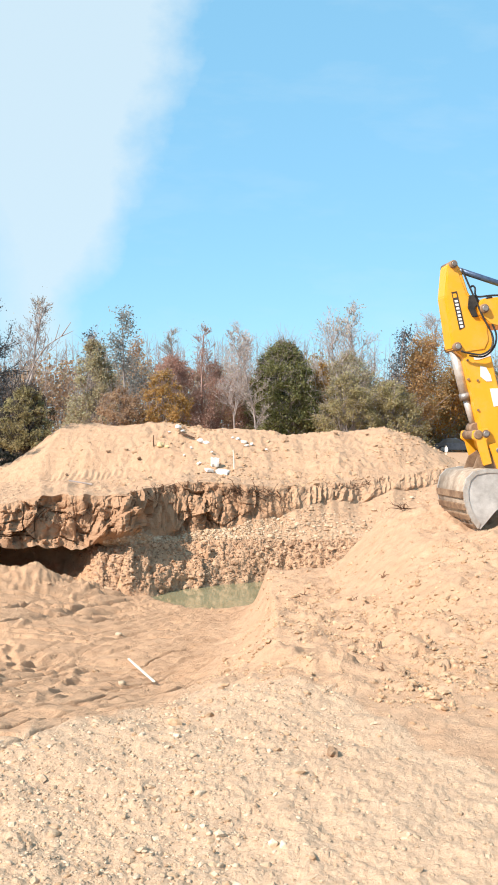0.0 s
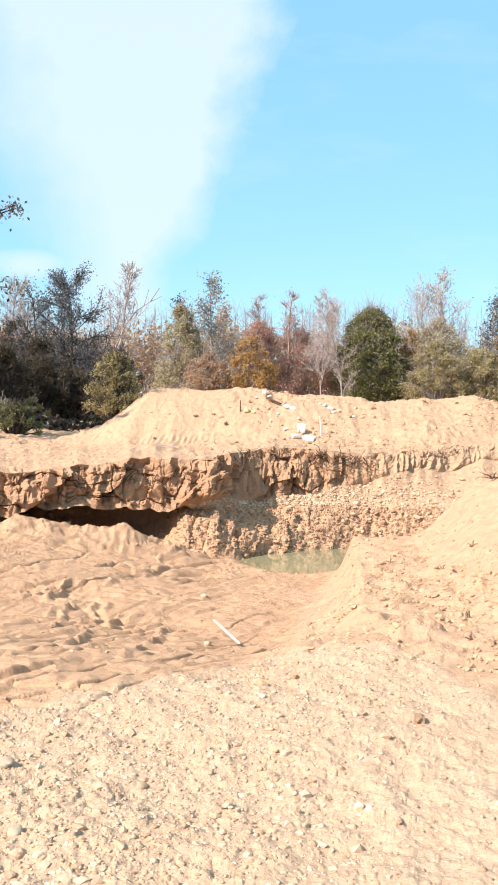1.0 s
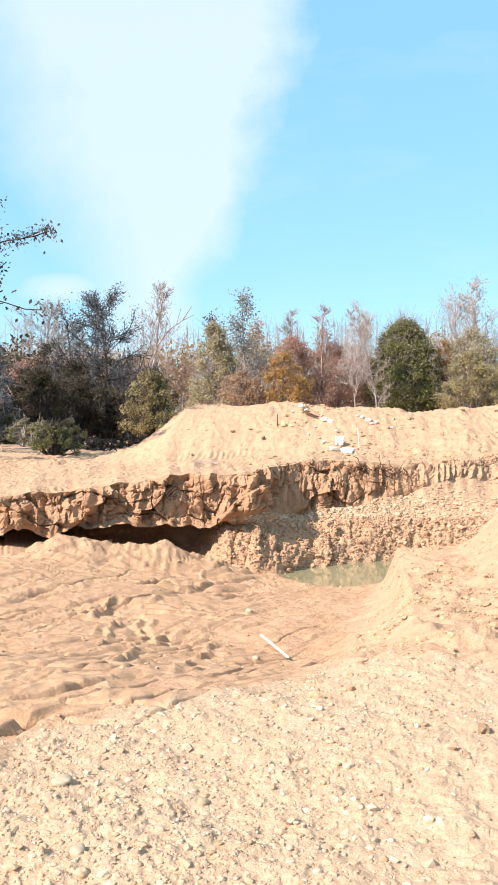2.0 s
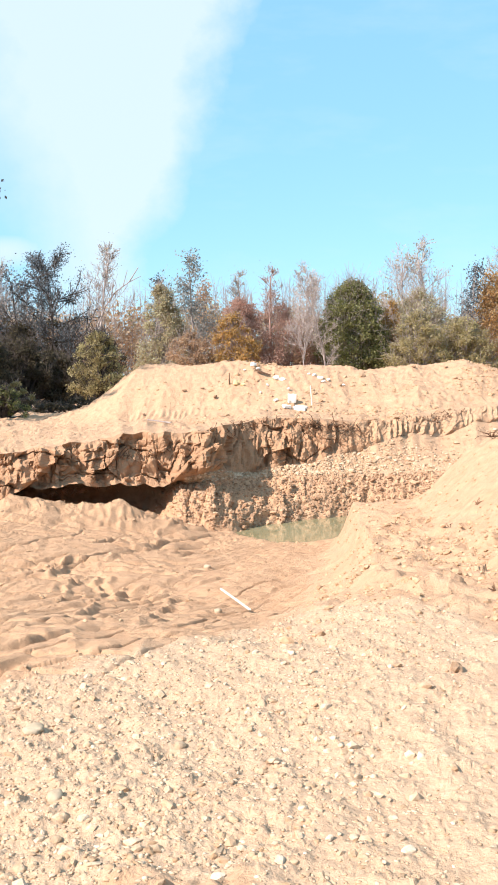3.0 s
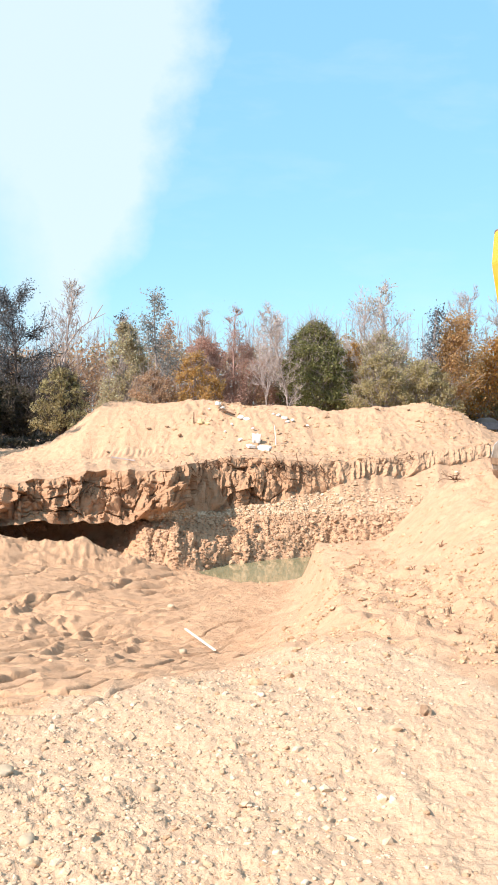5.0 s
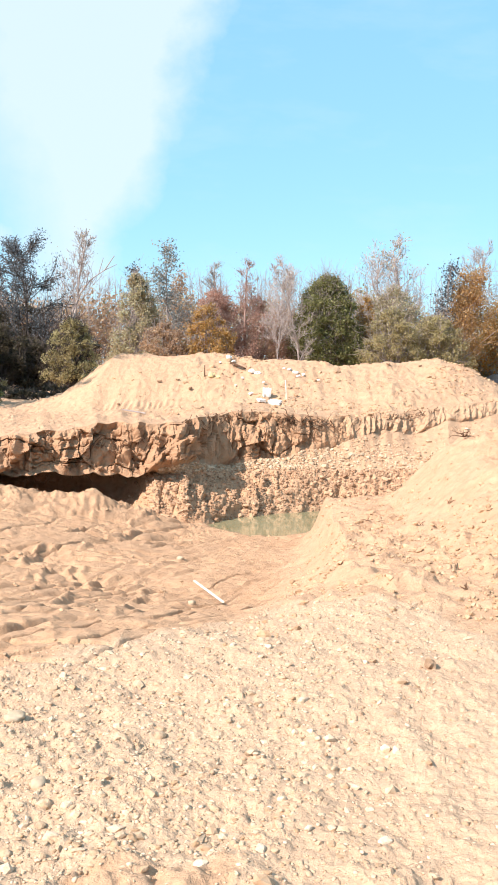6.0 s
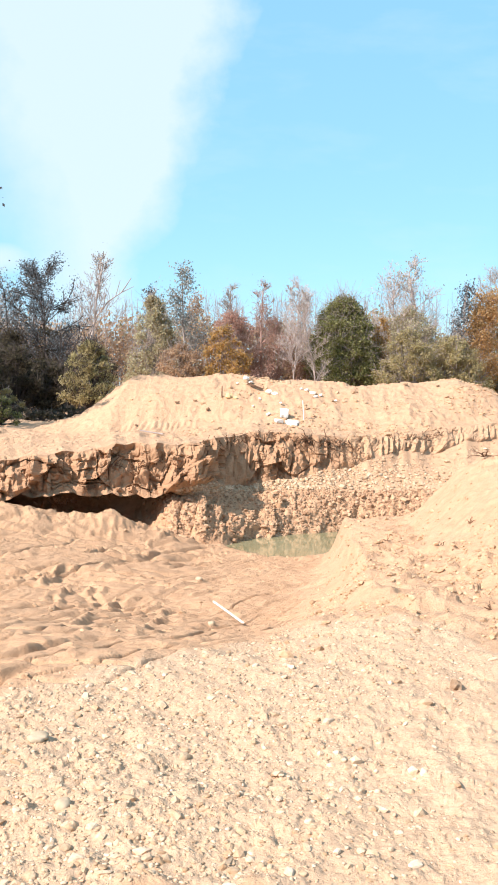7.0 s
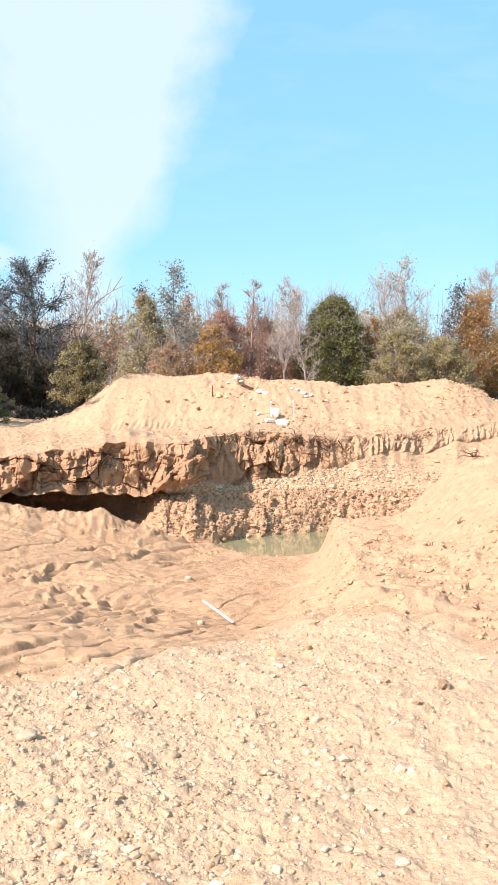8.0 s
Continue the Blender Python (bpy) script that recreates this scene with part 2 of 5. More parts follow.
def vnoise(x, y, seed=0):
    """Smooth value noise, -1 to 1."""
    x, y = np.asarray(x, float), np.asarray(y, float)
    ix, iy = np.floor(x), np.floor(y)
    fx, fy = x - ix, y - iy
    fx, fy = fx * fx * (3 - 2 * fx), fy * fy * (3 - 2 * fy)
    a, b = lattice(ix, iy, seed), lattice(ix + 1, iy, seed)
    c, d = lattice(ix, iy + 1, seed), lattice(ix + 1, iy + 1, seed)
    return 2 * ((a + (b - a) * fx) * (1 - fy) + (c + (d - c) * fx) * fy) - 1


def fbm(x, y, octaves=4, seed=0, gain=0.5):
    x, y = 0.86 * np.asarray(x, float) - 0.51 * np.asarray(y, float), 0.51 * np.asarray(x, float) + 0.86 * np.asarray(y, float)
    total, amp = 0, 1.0
    for o in range(octaves):
        total = total + amp * vnoise(x + 13.7 * o, y - 7.1 * o, seed + 17 * o)
        x, y, amp = 2.03 * (0.79 * x - 0.61 * y), 2.03 * (0.61 * x + 0.79 * y), amp * gain
    return total


def facets(x, y, seed=0, slope=0.6):
    """Broken lumps: each cell of an uneven mosaic has its own height and tilt."""
    ix, iy = np.floor(x), np.floor(y)
    best = np.full(np.shape(x), 9.0)
    value = np.zeros(np.shape(x))
    for a in (-1, 0, 1):
        for b in (-1, 0, 1):
            cx, cy = ix + a, iy + b
            dx, dy = x - cx - lattice(cx, cy, seed), y - cy - lattice(cx, cy, seed + 1)
            d = dx * dx + dy * dy
            v = lattice(cx, cy, seed + 2) * 2 - 1 + slope * (2 * lattice(cx, cy, seed + 3) - 1) * dx * 2 + slope * (2 * lattice(cx, cy, seed + 4) - 1) * dy * 2
            value = np.where(d < best, v, value)
            best = np.minimum(best, d)
    return value


def step(a, b, x):
    t = np.clip((x - a) / (b - a), 0, 1)
    return t * t * (3 - 2 * t)


# ---- the ground: one sheet with the pit, the bench, the heap and the spoil mound ----
KN = (-0.40, -0.325, -0.277, -0.228, -0.19, -0.156, -0.126, -0.10, -0.066, -0.040, -0.017, 0.036, 0.095, 0.147, 0.20, 0.32)
RIM_Y = (16.4, 17.2, 17.6, 18.0, 18.3, 18.6, 18.95, 20.1, 20.9, 21.0, 21.15, 21.9, 22.9, 23.8, 24.8, 26.5)
RIM_Z = (0.21, 0.29, 0.37, 0.48, 0.51, 0.52, 0.58, 0.62, 0.72, 0.69, 0.68, 0.57, 0.66, 0.81, 0.9, 0.93)
LIP_Y = (16.2, 17.0, 17.3, 17.6, 17.95, 18.25, 18.6, 19.7, 20.4, 20.5, 20.65, 21.4, 22.4, 23.3, 24.3, 25.8)
LIP_Z = (-0.45, -0.44, -0.37, -0.43, -0.41, -0.38, -0.32, -0.37, -0.36, -0.33, -0.29, 0.03, 0.15, 0.37, 0.62, 0.78)
SIDE_Y = (18.4, 19.3, 19.6, 19.8, 19.6, 18.6, 18.5, 19.4, 20.0, 20.1, 20.2, 20.5, 20.7, 20.9, 21.2, 22.0)
SIDE_Z = (-0.48, -0.49, -0.44, -0.48, -0.46, -0.47, -0.45, -0.49, -0.51, -0.49, -0.48, -0.52, -0.48, -0.41, -0.35, -0.26)
FOOT_Y = (15.2, 16.2, 16.5, 16.8, 17.1, 17.3, 17.4, 17.7, 18.4, 19.0, 19.4, 20.0, 20.0, 20.0, 20.2, 20.8)
RIDGE_X = (-16, -8.9, -7.9, -6.8, -6.0, -5.4, -4.6, -3.9, -2.2, -0.25, 1.7, 2.7, 3.8, 4.7, 5.55, 6.5, 12)
RIDGE_Z = (0.36, 0.38, 0.50, 0.82, 1.46, 1.95, 2.05, 2.0, 2.03, 1.84, 1.78, 1.88, 2.06, 1.77, 1.25, 0.6, 0.5)


def width_at(y):
    return np.sqrt(np.maximum(y, 0) ** 2 + 2.5 ** 2)


def floor_z(x, y):
    """Gravelled shoulder, the track down into the pit, the pool's hollow and the sand heap."""
    z = np.interp(y, (-50, 3.6, 5.0, 6.0, 7.0, 8.5, 10, 13, 16, 20), (0, 0, -0.03, -0.12, -0.30, -0.66, -0.84, -1.00, -1.22, -1.3))
    z = z + step(7, 16, y) * np.clip(-2.2 - x, 0, 3.2) * 0.15
    z = z + step(-0.8, -2.4, x) * step(5, 8, y) * step(16, 9, y) * 0.05
    ridge = np.interp(x, (-0.6, 0.0, 0.3, 0.7, 1.2, 1.5, 1.9, 2.3, 2.9, 3.6, 6, 12), (-1.25, -0.95, -0.56, -0.50, -0.44, -0.20, 0.22, 0.53, 0.76, 0.86, 0.8, 0.4))
    crest = 15.2 + 0.9 * step(1.6, 0.3, x)
    up = np.where(y < crest, ridge * step(4.6, 15.6, y) ** 0.85, ridge - 0.75 * (y - crest))
    up = up - 0.30 * np.exp(-(((x - 3.15) / 0.75) ** 2 + ((y - 13.1) / 0.9) ** 2))
    steep = step(13.2, 15.4, y)
    side = np.clip((x + 0.045 * (16.5 - np.minimum(y, 16.5)) + 0.55 - 0.50 * steep) / (1.1 - 0.72 * steep), 0, 1)
    side = side * side * (3 - 2 * side)
    z = z * (1 - side) + np.maximum(up, -1.5) * side
    pool = step(1.28, 0.75, np.sqrt(((x + 0.62) / 1.15) ** 2 + ((y - 18.6) / 2.0) ** 2))
    z = z - 0.34 * pool * step(0.75, 0.2, x)
    return z


def gravel_share(x, y):
    """How much of the ground is gravelled: a tongue that narrows towards the pit."""
    bare = step(0.25, 0.75, np.exp(-((x + 0.72) / 0.36) ** 2 - ((y - 2.5) / 0.26) ** 2) + 0.3 * fbm(x * 7, y * 7, 3, 73))
    return (1 - 0.8 * bare) * step(0.55, -0.45, y - 7.0 + 1.95 * np.maximum(0, -0.35 - x) + 1.7 * np.maximum(0, x + 0.05) + 0.45 * fbm(x * 1.4, y * 1.4, 3, 71))


# churned-up ridges of earth on the pit floor: both ends, height
RIDGES = ((-3.45, 11.1, -3.58, 12.4, 0.15), (-2.10, 7.2, -2.54, 9.3, 0.09), (-1.52, 6.6, -1.71, 8.2, 0.07), (-1.78, 8.7, -1.74, 9.9, 0.10), (-2.37, 10.1, -2.27, 10.8, 0.09), (-1.70, 11.1, -1.50, 11.6, 0.08),
          (-2.86, 9.1, -3.09, 10.9, 0.09), (-3.15, 9.9, -3.11, 11.2, 0.08), (-2.95, 11.2, -2.62, 10.1, 0.08), (-2.90, 11.5, -2.33, 9.7, 0.07), (-3.02, 15.6, -2.78, 17.2, 0.10), (-3.08, 12.1, -2.91, 14.3, 0.07))


def floor_relief(x, y):
    heap = step(-0.3, 0.6, x + 0.045 * (16.5 - np.minimum(y, 16.5)))
    pit = step(3.8, 5.0, y) * (1 - heap) * (1 - 0.9 * gravel_share(x, y))
    near = gravel_share(x, y)
    r = 0.030 * fbm(x * 1.3, y * 1.3, 4, 3) + 0.012 * fbm(x * 7, y * 7, 3, 5)
    # wheel and track marks that run down into the pit
    left = step(-0.2, -1.3, x)
    patch = step(-0.35, 0.3, fbm(x * 0.7, y * 0.45, 2, 15))
    even = np.minimum(1, 0.2 + np.hypot(x + 1.14, (y - 9.9) * 0.7) * 0.8)
    for turn, along, freq, seed, amount in ((1.24, 0.20, 4.2, 11, 1.0), (1.08, 0.30, 6.5, 111, 0.7), (0.12, 0.28, 3.2, 211, 0.8)):
        a, b = x * math.cos(turn) + y * math.sin(turn), x * math.sin(turn) - y * math.cos(turn)
        bend = b + 0.30 * vnoise(a * 0.45, b * 0.35, seed + 1) + 0.10 * vnoise(a * 1.3, b * 0.9, seed + 2)
        groove = 1 - np.minimum(1, np.abs(vnoise(a * along, bend * freq, seed)) * 5.0)
        spots = 0.25 + 0.75 * step(-0.2, 0.25, fbm(a * 0.5, b * 0.9, 2, seed + 3))
        r = r - amount * even * pit * (0.3 + 0.7 * left) * spots * 0.10 * groove ** 0.9
    crumb = np.maximum(0, fbm(x * 4.2, y * 3.0, 3, 16) - 0.12) * step(-0.1, 0.3, fbm(x * 0.8, y * 0.6, 2, 18))
    r = r + pit * left * even * 0.02 * crumb
    r = r + pit * 0.014 * np.maximum(0, fbm(x * 7.0, y * 5.0, 2, 17))
    for ax, ay, bx, by, tall in RIDGES:
        dx, dy = bx - ax, by - ay
        size = math.hypot(dx, dy)
        t = ((x - ax) * dx + (y - ay) * dy) / size ** 2
        off = ((x - ax) * dy - (y - ay) * dx) / size + 0.07 * vnoise(y * 2.3, x * 0 + ax, 301) + 0.03 * vnoise(y * 7, x * 3, 303)
        near_it = step(-0.12, 0.1, t) * step(1.12, 0.9, t) * (0.7 + 0.3 * vnoise(y * 2.6, x * 1.0 + ay, 305))
        r = r + 0.6 * tall * near_it * (np.maximum(0, 1 - np.abs(off) / 0.06) * (0.9 + 0.18 * facets(x * 9, y * 5, 306, 0.6)) - 0.5 * np.exp(-((off - 0.09) / 0.05) ** 2))
    # parallel marks of a crawler track
    b = (x + 2.6) * 0.95 - (y - 8.9) * 0.31
    lane = step(-0.75, -0.55, b) * step(0.75, 0.55, b) * step(6.6, 7.4, y) * step(11.0, 10.2, y) * step(-1.5, -2.0, x)
    r = r - 0.05 * lane * (0.5 + 0.5 * step(-0.3, 0.3, vnoise(x * 1.3, y * 0.6, 308))) * np.maximum(0, np.sin(b * 27 + 1.0 * vnoise(x * 1.0, y * 0.5, 307))) ** 1.5
    # sand that has slid from the bank, furrowed by small runnels
    for cx, cy, ch, cw in ((-4.75, 16.45, 0.28, 0.75), (-3.75, 16.75, 0.32, 0.6), (-5.6, 16.0, 0.24, 0.6), (-2.95, 16.95, 0.20, 0.55)):
        fan = np.exp(-((x - cx) / cw) ** 2 - ((y - cy) / (1.5 * cw)) ** 2)
        r = r + ch * fan - 0.055 * fan * np.abs(vnoise(x * 5.5 + 0.9 * y + 0.4 * vnoise(x * 3, y * 3, 310), y * 0.7, 309)) + 0.03 * fan * fbm(x * 6, y * 5, 3, 311)
    # lumps and slips on the heap
    lump = 0.6 * np.maximum(0, fbm(x * 2.6, y * 2.0, 4, 21)) ** 1.5 + 0.27 * np.maximum(0, facets(x * 5.2, y * 3.6, 22, 1.0)) * step(-0.1, 0.35, fbm(x * 1.1, y * 0.8, 2, 23))
    r = r + heap * step(5.2, 8, y) * (0.125 * lump * step(17.5, 11, y) + 0.02 * fbm(x * 9, y * 9, 2, 25))
    gouge = np.maximum(0, 1 - 4.5 * np.abs(vnoise(x * 4.6 + 0.9 * y, y * 1.5, 33))) * step(-0.05, 0.3, fbm(x * 1.3, y * 0.8, 2, 34))
    r = r - heap * step(5.6, 6.6, y) * step(13, 10, y) * 0.015 * gouge
    slip = 1 - np.abs(vnoise(x * 1.6 + 0.5 * y, y * 0.8, 31)) * 2
    r = r + heap * step(6, 9, y) * 0.03 * slip
    clump = np.exp(-((x + 0.72) / 0.36) ** 2 - ((y - 2.5) / 0.26) ** 2)
    r = r + clump * (0.03 + 0.035 * fbm(x * 9, y * 9, 3, 74))
    r = r + near * (0.005 * fbm(x * 16, y * 16, 2, 27) + (1 - 0.6 * step(0.1, 0.9, x)) * 0.0075 * np.maximum(0, facets(x * 17, y * 14, 28, 0.9)) * step(-0.4, 0.3, fbm(x * 2.2, y * 1.8, 2, 29)) + 0.0045 * np.maximum(0, facets(x * 36, y * 30, 30, 0.9)))
    return r


def row_curve(table, u):
    v = np.interp(u, KN, table)
    return v


def ground_sheet():
    outer = [-400, -120, -40, -14, -6, -3, -1.6, -1.0, -0.75, -0.6, -0.52, -0.47, -0.435]
    u = np.array(outer + list(np.linspace(-0.41, 0.33, 640)) + [0.35, 0.38, 0.42, 0.48, 0.55, 0.7, 1.0, 1.6, 3, 6, 14, 40, 120, 400])
    jag = (0.16 * fbm(u * 26, u * 0 + 3, 3, 41) + 0.10 * fbm(u * 90, u * 0 + 5, 2, 43)) * (0.35 + 0.65 * step(0.02, -0.04, u))
    rim_y = row_curve(RIM_Y, u) + jag * 0.8
    rim_z, lip_z, side_z = row_curve(RIM_Z, u) + 0.04 * fbm(u * 60, u * 0, 2, 45), row_curve(LIP_Z, u) + 0.11 * fbm(u * 40, u * 0, 3, 47), row_curve(SIDE_Z, u)
    lip_y = row_curve(LIP_Y, u) + jag
    side_y, foot_y = row_curve(SIDE_Y, u), row_curve(FOOT_Y, u)
    foot_x = u * width_at(foot_y)
    foot_z = floor_z(foot_x, foot_y)
    cave = 0.55 + 0.1 * step(-0.02, -0.08, u) + 6.9 * step(-0.165, -0.205, u)
    ys, zs, tags = [], [], []
    for y in (-3000, -600, -150, -50, -20, -9, -4, -1.5, 0, 1.0, 1.7):
        ys.append(np.full_like(u, y)), zs.append(None), tags.append(0)
    n = 560
    for i in range(n):
        t = i / n
        ys.append(2.2 * (foot_y / 2.2) ** t), zs.append(None), tags.append(0)
    for i in range(70):
        t = i / 70
        ys.append(foot_y + (side_y - foot_y) * t), zs.append(foot_z + (side_z - foot_z) * (t ** cave)), tags.append(1)
    for i in range(60):
        t = i / 60
        ys.append(side_y + (lip_y - side_y) * t), zs.append(side_z + (lip_z - side_z) * t), tags.append(2)
    for i in range(120):
        t = i / 120
        ys.append(lip_y + (rim_y - lip_y) * t ** 1.3), zs.append(lip_z + (rim_z - lip_z) * (1 - (1 - t) ** 1.15)), tags.append(3)
    start = len(ys)
    n2 = 170
    for i in range(n2):
        ys.append(rim_y + (33.5 - rim_y) * (i / n2)), zs.append("back"), tags.append(4)
    for y in (34, 35, 37, 40, 44, 50, 57, 65, 74, 84, 95, 108, 125, 160, 220, 350, 600, 1000, 1700, 3000):
        ys.append(np.full_like(u, y)), zs.append("back"), tags.append(4)
    Y = np.array(ys)
    X = u[None, :] * width_at(Y)
    Z = np.zeros_like(Y)
    tag = np.array(tags)
    a = tag == 0
    Z[a] = floor_z(X[a], Y[a])
    for k in (1, 2, 3):
        for r in np.where(tag == k)[0]:
            Z[r] = zs[r]
    Z[tag == 4] = back_z(X[tag == 4], Y[tag == 4], rim_y[None, :], rim_z[None, :])
    rel = floor_relief(X, Y)
    calm = np.exp(-(np.maximum(0, np.abs(X) - 30) / 60))
    Z[a] += (rel * calm * step(0.8, 2.3, Y))[a]
    # steep faces: ribs, blocks and bites pushed out of or into the bank
    U = np.broadcast_to(u[None, :], Y.shape)
    base_y = row_curve(LIP_Y, u)
    line = np.cumsum(np.concatenate([[0], np.hypot(np.diff(u * width_at(base_y)), np.diff(base_y))]))
    S = np.broadcast_to((line - np.interp(0.0, u, line))[None, :], Y.shape)
    wing = np.exp(-((U + 0.097) / 0.024) ** 2)
    V = np.where((tag == 2)[:, None], Y, Z * 1.15) * (1 - 0.6 * wing * (tag == 3)[:, None])
    ribs = vnoise(S * 4.2, V * 0.8, 51) * 0.5 + 0.4 * vnoise(S * 1.4, V * 3.2, 50)
    warp = 0.22 * fbm(S * 2, V * 2, 2, 52)
    blocks = 0.85 * facets(S * 1.1 + warp, V * 0.9 + 0.6 * warp, 53, 1.1) + 0.40 * facets(S * 3.2 + warp, V * 1.5 + warp, 57, 1.0) + 0.22 * facets(S * 6.5, V * 4.0 + warp, 59, 1.0)
    rough = fbm(S * 9, V * 9, 3, 55)
    left = step(0.03, -0.07, U)
    teeth = 1 - 2.2 * np.abs(vnoise(S * 6.5, V * 0.6, 58))
    P = np.stack([X, Y, Z], -1)
    kernel = np.ones(17) / 17
    P = np.apply_along_axis(lambda c: np.convolve(np.pad(c, 8, mode="edge"), kernel, "valid"), 1, P)
    N = np.cross(np.gradient(P, axis=1), np.gradient(P, axis=0))
    N /= np.maximum(np.linalg.norm(N, axis=-1, keepdims=True), 1e-9)
    N[..., 2] = np.where((tag == 3)[:, None], np.clip(N[..., 2], -0.3, 0.12), N[..., 2])
    cracks = np.maximum(0, 1 - 7 * np.abs(vnoise(S * 3.1 + 1.4 * warp, V * 1.1, 151))) + 0.7 * np.maximum(0, 1 - 8 * np.abs(vnoise(S * 1.3, V * 3.4 + 2.0 * warp, 152)))
    cracks = cracks * step(-0.25, 0.3, fbm(S * 1.1, V * 1.3, 2, 153)) + 0.35 * np.maximum(0, 1 - 5 * np.abs(vnoise(S * 8.5, V * 4.5 + warp, 154)))
    for k, amp in ((1, 0.085), (2, 0.02), (3, 0.22)):
        rows = np.where(tag == k)[0]
        t = (np.arange(len(rows)) / len(rows))[:, None]
        hold = np.minimum(1, np.minimum(t, 1 - t) * 7)
        push = amp * (0.6 * ribs[rows] + 0.75 * blocks[rows] * (0.3 + 0.7 * left[rows]) + 0.12 * rough[rows] - 0.85 * (1 + 1.0 * wing[rows]) * cracks[rows] * (0.4 + 0.6 * left[rows]) + (0.5 if k == 3 else 0.1) * (1 - left[rows]) * teeth[rows]) * (1 - 0.35 * wing[rows]) * ((0.6 + 0.4 * left[rows]) if k == 3 else step(-0.20, -0.15, U[rows]))
        X[rows] += hold * push * N[rows, :, 0]
        Y[rows] += hold * push * N[rows, :, 1]
        Z[rows] += hold * (push * N[rows, :, 2] + (0.025 * rough[rows] if k != 2 else 0.012 * rough[rows]))
    b = tag == 4
    fade = step(0, 1, (Y[b] - np.broadcast_to(rim_y[None, :], Y.shape)[b]) / 0.5) * step(40, 32, Y[b])
    Z[b] += fade * (0.06 * fbm(X[b] * 0.9, Y[b] * 0.7, 4, 61) + 0.018 * fbm(X[b] * 12, Y[b] * 8, 2, 67) + 0.035 * np.maximum(0, facets(X[b] * 3.4, Y[b] * 2.2, 68, 0.7)) * step(-0.2, 0.4, fbm(X[b] * 0.7, Y[b] * 0.6, 2, 69)) + 0.04 * np.maximum(0, fbm(X[b] * 3.3, Y[b] * 2.6, 3, 63)) * step(-5.2, -2.5, X[b]) - 0.035 * np.abs(vnoise(X[b] * 2.2, Y[b] * 0.5, 65)) * step(0.5, 0.9, Z[b])
        + 0.018 * np.sin(X[b] * 42 + 2 * vnoise(X[b] * 2, Y[b] * 2, 66)) * step(-5.2, -4.8, X[b]) * step(-2.9, -3.4, X[b]) * step(22.9, 23.2, Y[b]) * step(24.0, 23.7, Y[b]))
    rows, cols = Y.shape
    verts = np.stack([X, Y, Z], -1).reshape(-1, 3)
    idx = np.arange(rows * cols).reshape(rows, cols)
    faces = np.stack([idx[:-1, :-1], idx[:-1, 1:], idx[1:, 1:], idx[1:, :-1]], -1).reshape(-1, 4)
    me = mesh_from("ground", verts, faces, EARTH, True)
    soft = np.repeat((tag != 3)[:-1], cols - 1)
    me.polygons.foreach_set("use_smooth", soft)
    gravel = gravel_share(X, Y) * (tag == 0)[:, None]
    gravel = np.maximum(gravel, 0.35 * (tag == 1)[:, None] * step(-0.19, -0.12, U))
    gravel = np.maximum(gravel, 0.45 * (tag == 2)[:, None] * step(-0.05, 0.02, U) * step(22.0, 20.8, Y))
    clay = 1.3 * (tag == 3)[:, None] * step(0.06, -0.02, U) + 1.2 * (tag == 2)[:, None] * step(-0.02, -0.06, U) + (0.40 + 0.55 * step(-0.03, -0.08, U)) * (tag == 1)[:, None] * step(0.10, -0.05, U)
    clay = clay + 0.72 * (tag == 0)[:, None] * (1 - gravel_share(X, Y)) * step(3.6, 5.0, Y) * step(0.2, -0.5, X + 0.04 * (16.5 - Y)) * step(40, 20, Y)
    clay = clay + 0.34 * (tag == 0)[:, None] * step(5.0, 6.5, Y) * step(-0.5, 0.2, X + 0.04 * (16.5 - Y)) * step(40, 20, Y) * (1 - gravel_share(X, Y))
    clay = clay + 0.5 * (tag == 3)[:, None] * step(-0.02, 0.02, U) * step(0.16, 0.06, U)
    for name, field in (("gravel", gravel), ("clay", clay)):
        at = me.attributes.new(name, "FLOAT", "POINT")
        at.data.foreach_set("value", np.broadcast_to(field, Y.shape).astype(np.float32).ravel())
    ob = tagged(new("ground", me), "sandy building ground with a dug pit, heap and gravel", "ground", kind="structure")
    return ob, X, Y, Z, tag, U


def back_z(x, y, rim_y, rim_z):
    """The shelf behind the bank, the spoil mound and the level land beyond."""
    base_y = np.maximum(23.2 + 0.9 * step(-4, -8, x), rim_y + 0.35)
    base_z = np.maximum(rim_z + 0.05, 0.42 + 0.2 * step(-7, -2, x))
    ridge_y = np.maximum(27.2 + 0.4 * vnoise(x * 0.5, x * 0, 81) + 0.12 * np.clip(x, 0, 10), base_y + 1.5)
    ridge_z = np.interp(x, RIDGE_X, RIDGE_Z)
    t = np.clip((y - rim_y) / (base_y - rim_y), 0, 1)
    z = rim_z + (base_z - rim_z) * t
    s = np.clip((y - base_y) / (ridge_y - base_y), 0, 1)
    shape = 0.55 * s + 0.45 * np.sin(s * math.pi / 2) ** 1.2
    z = z + (ridge_z - base_z) * shape
    d = np.clip((y - ridge_y - 0.3) / 3.2, 0, 1)
    z = z + (0.42 - z) * (d * d * (3 - 2 * d))
    return z


ground, GX, GY, GZ, GT, GU = ground_sheet()
FLATXY = np.stack([GX.ravel(), GY.ravel()], -1)
FLATZ = GZ.ravel()


def top_z(x, y):
    """The sheet's height beside a place, the upper one where the bank overhangs."""
    d = (FLATXY[:, 0] - x) ** 2 + (FLATXY[:, 1] - y) ** 2
    near = np.argpartition(d, 6)[:6]
    return float(FLATZ[near].max())


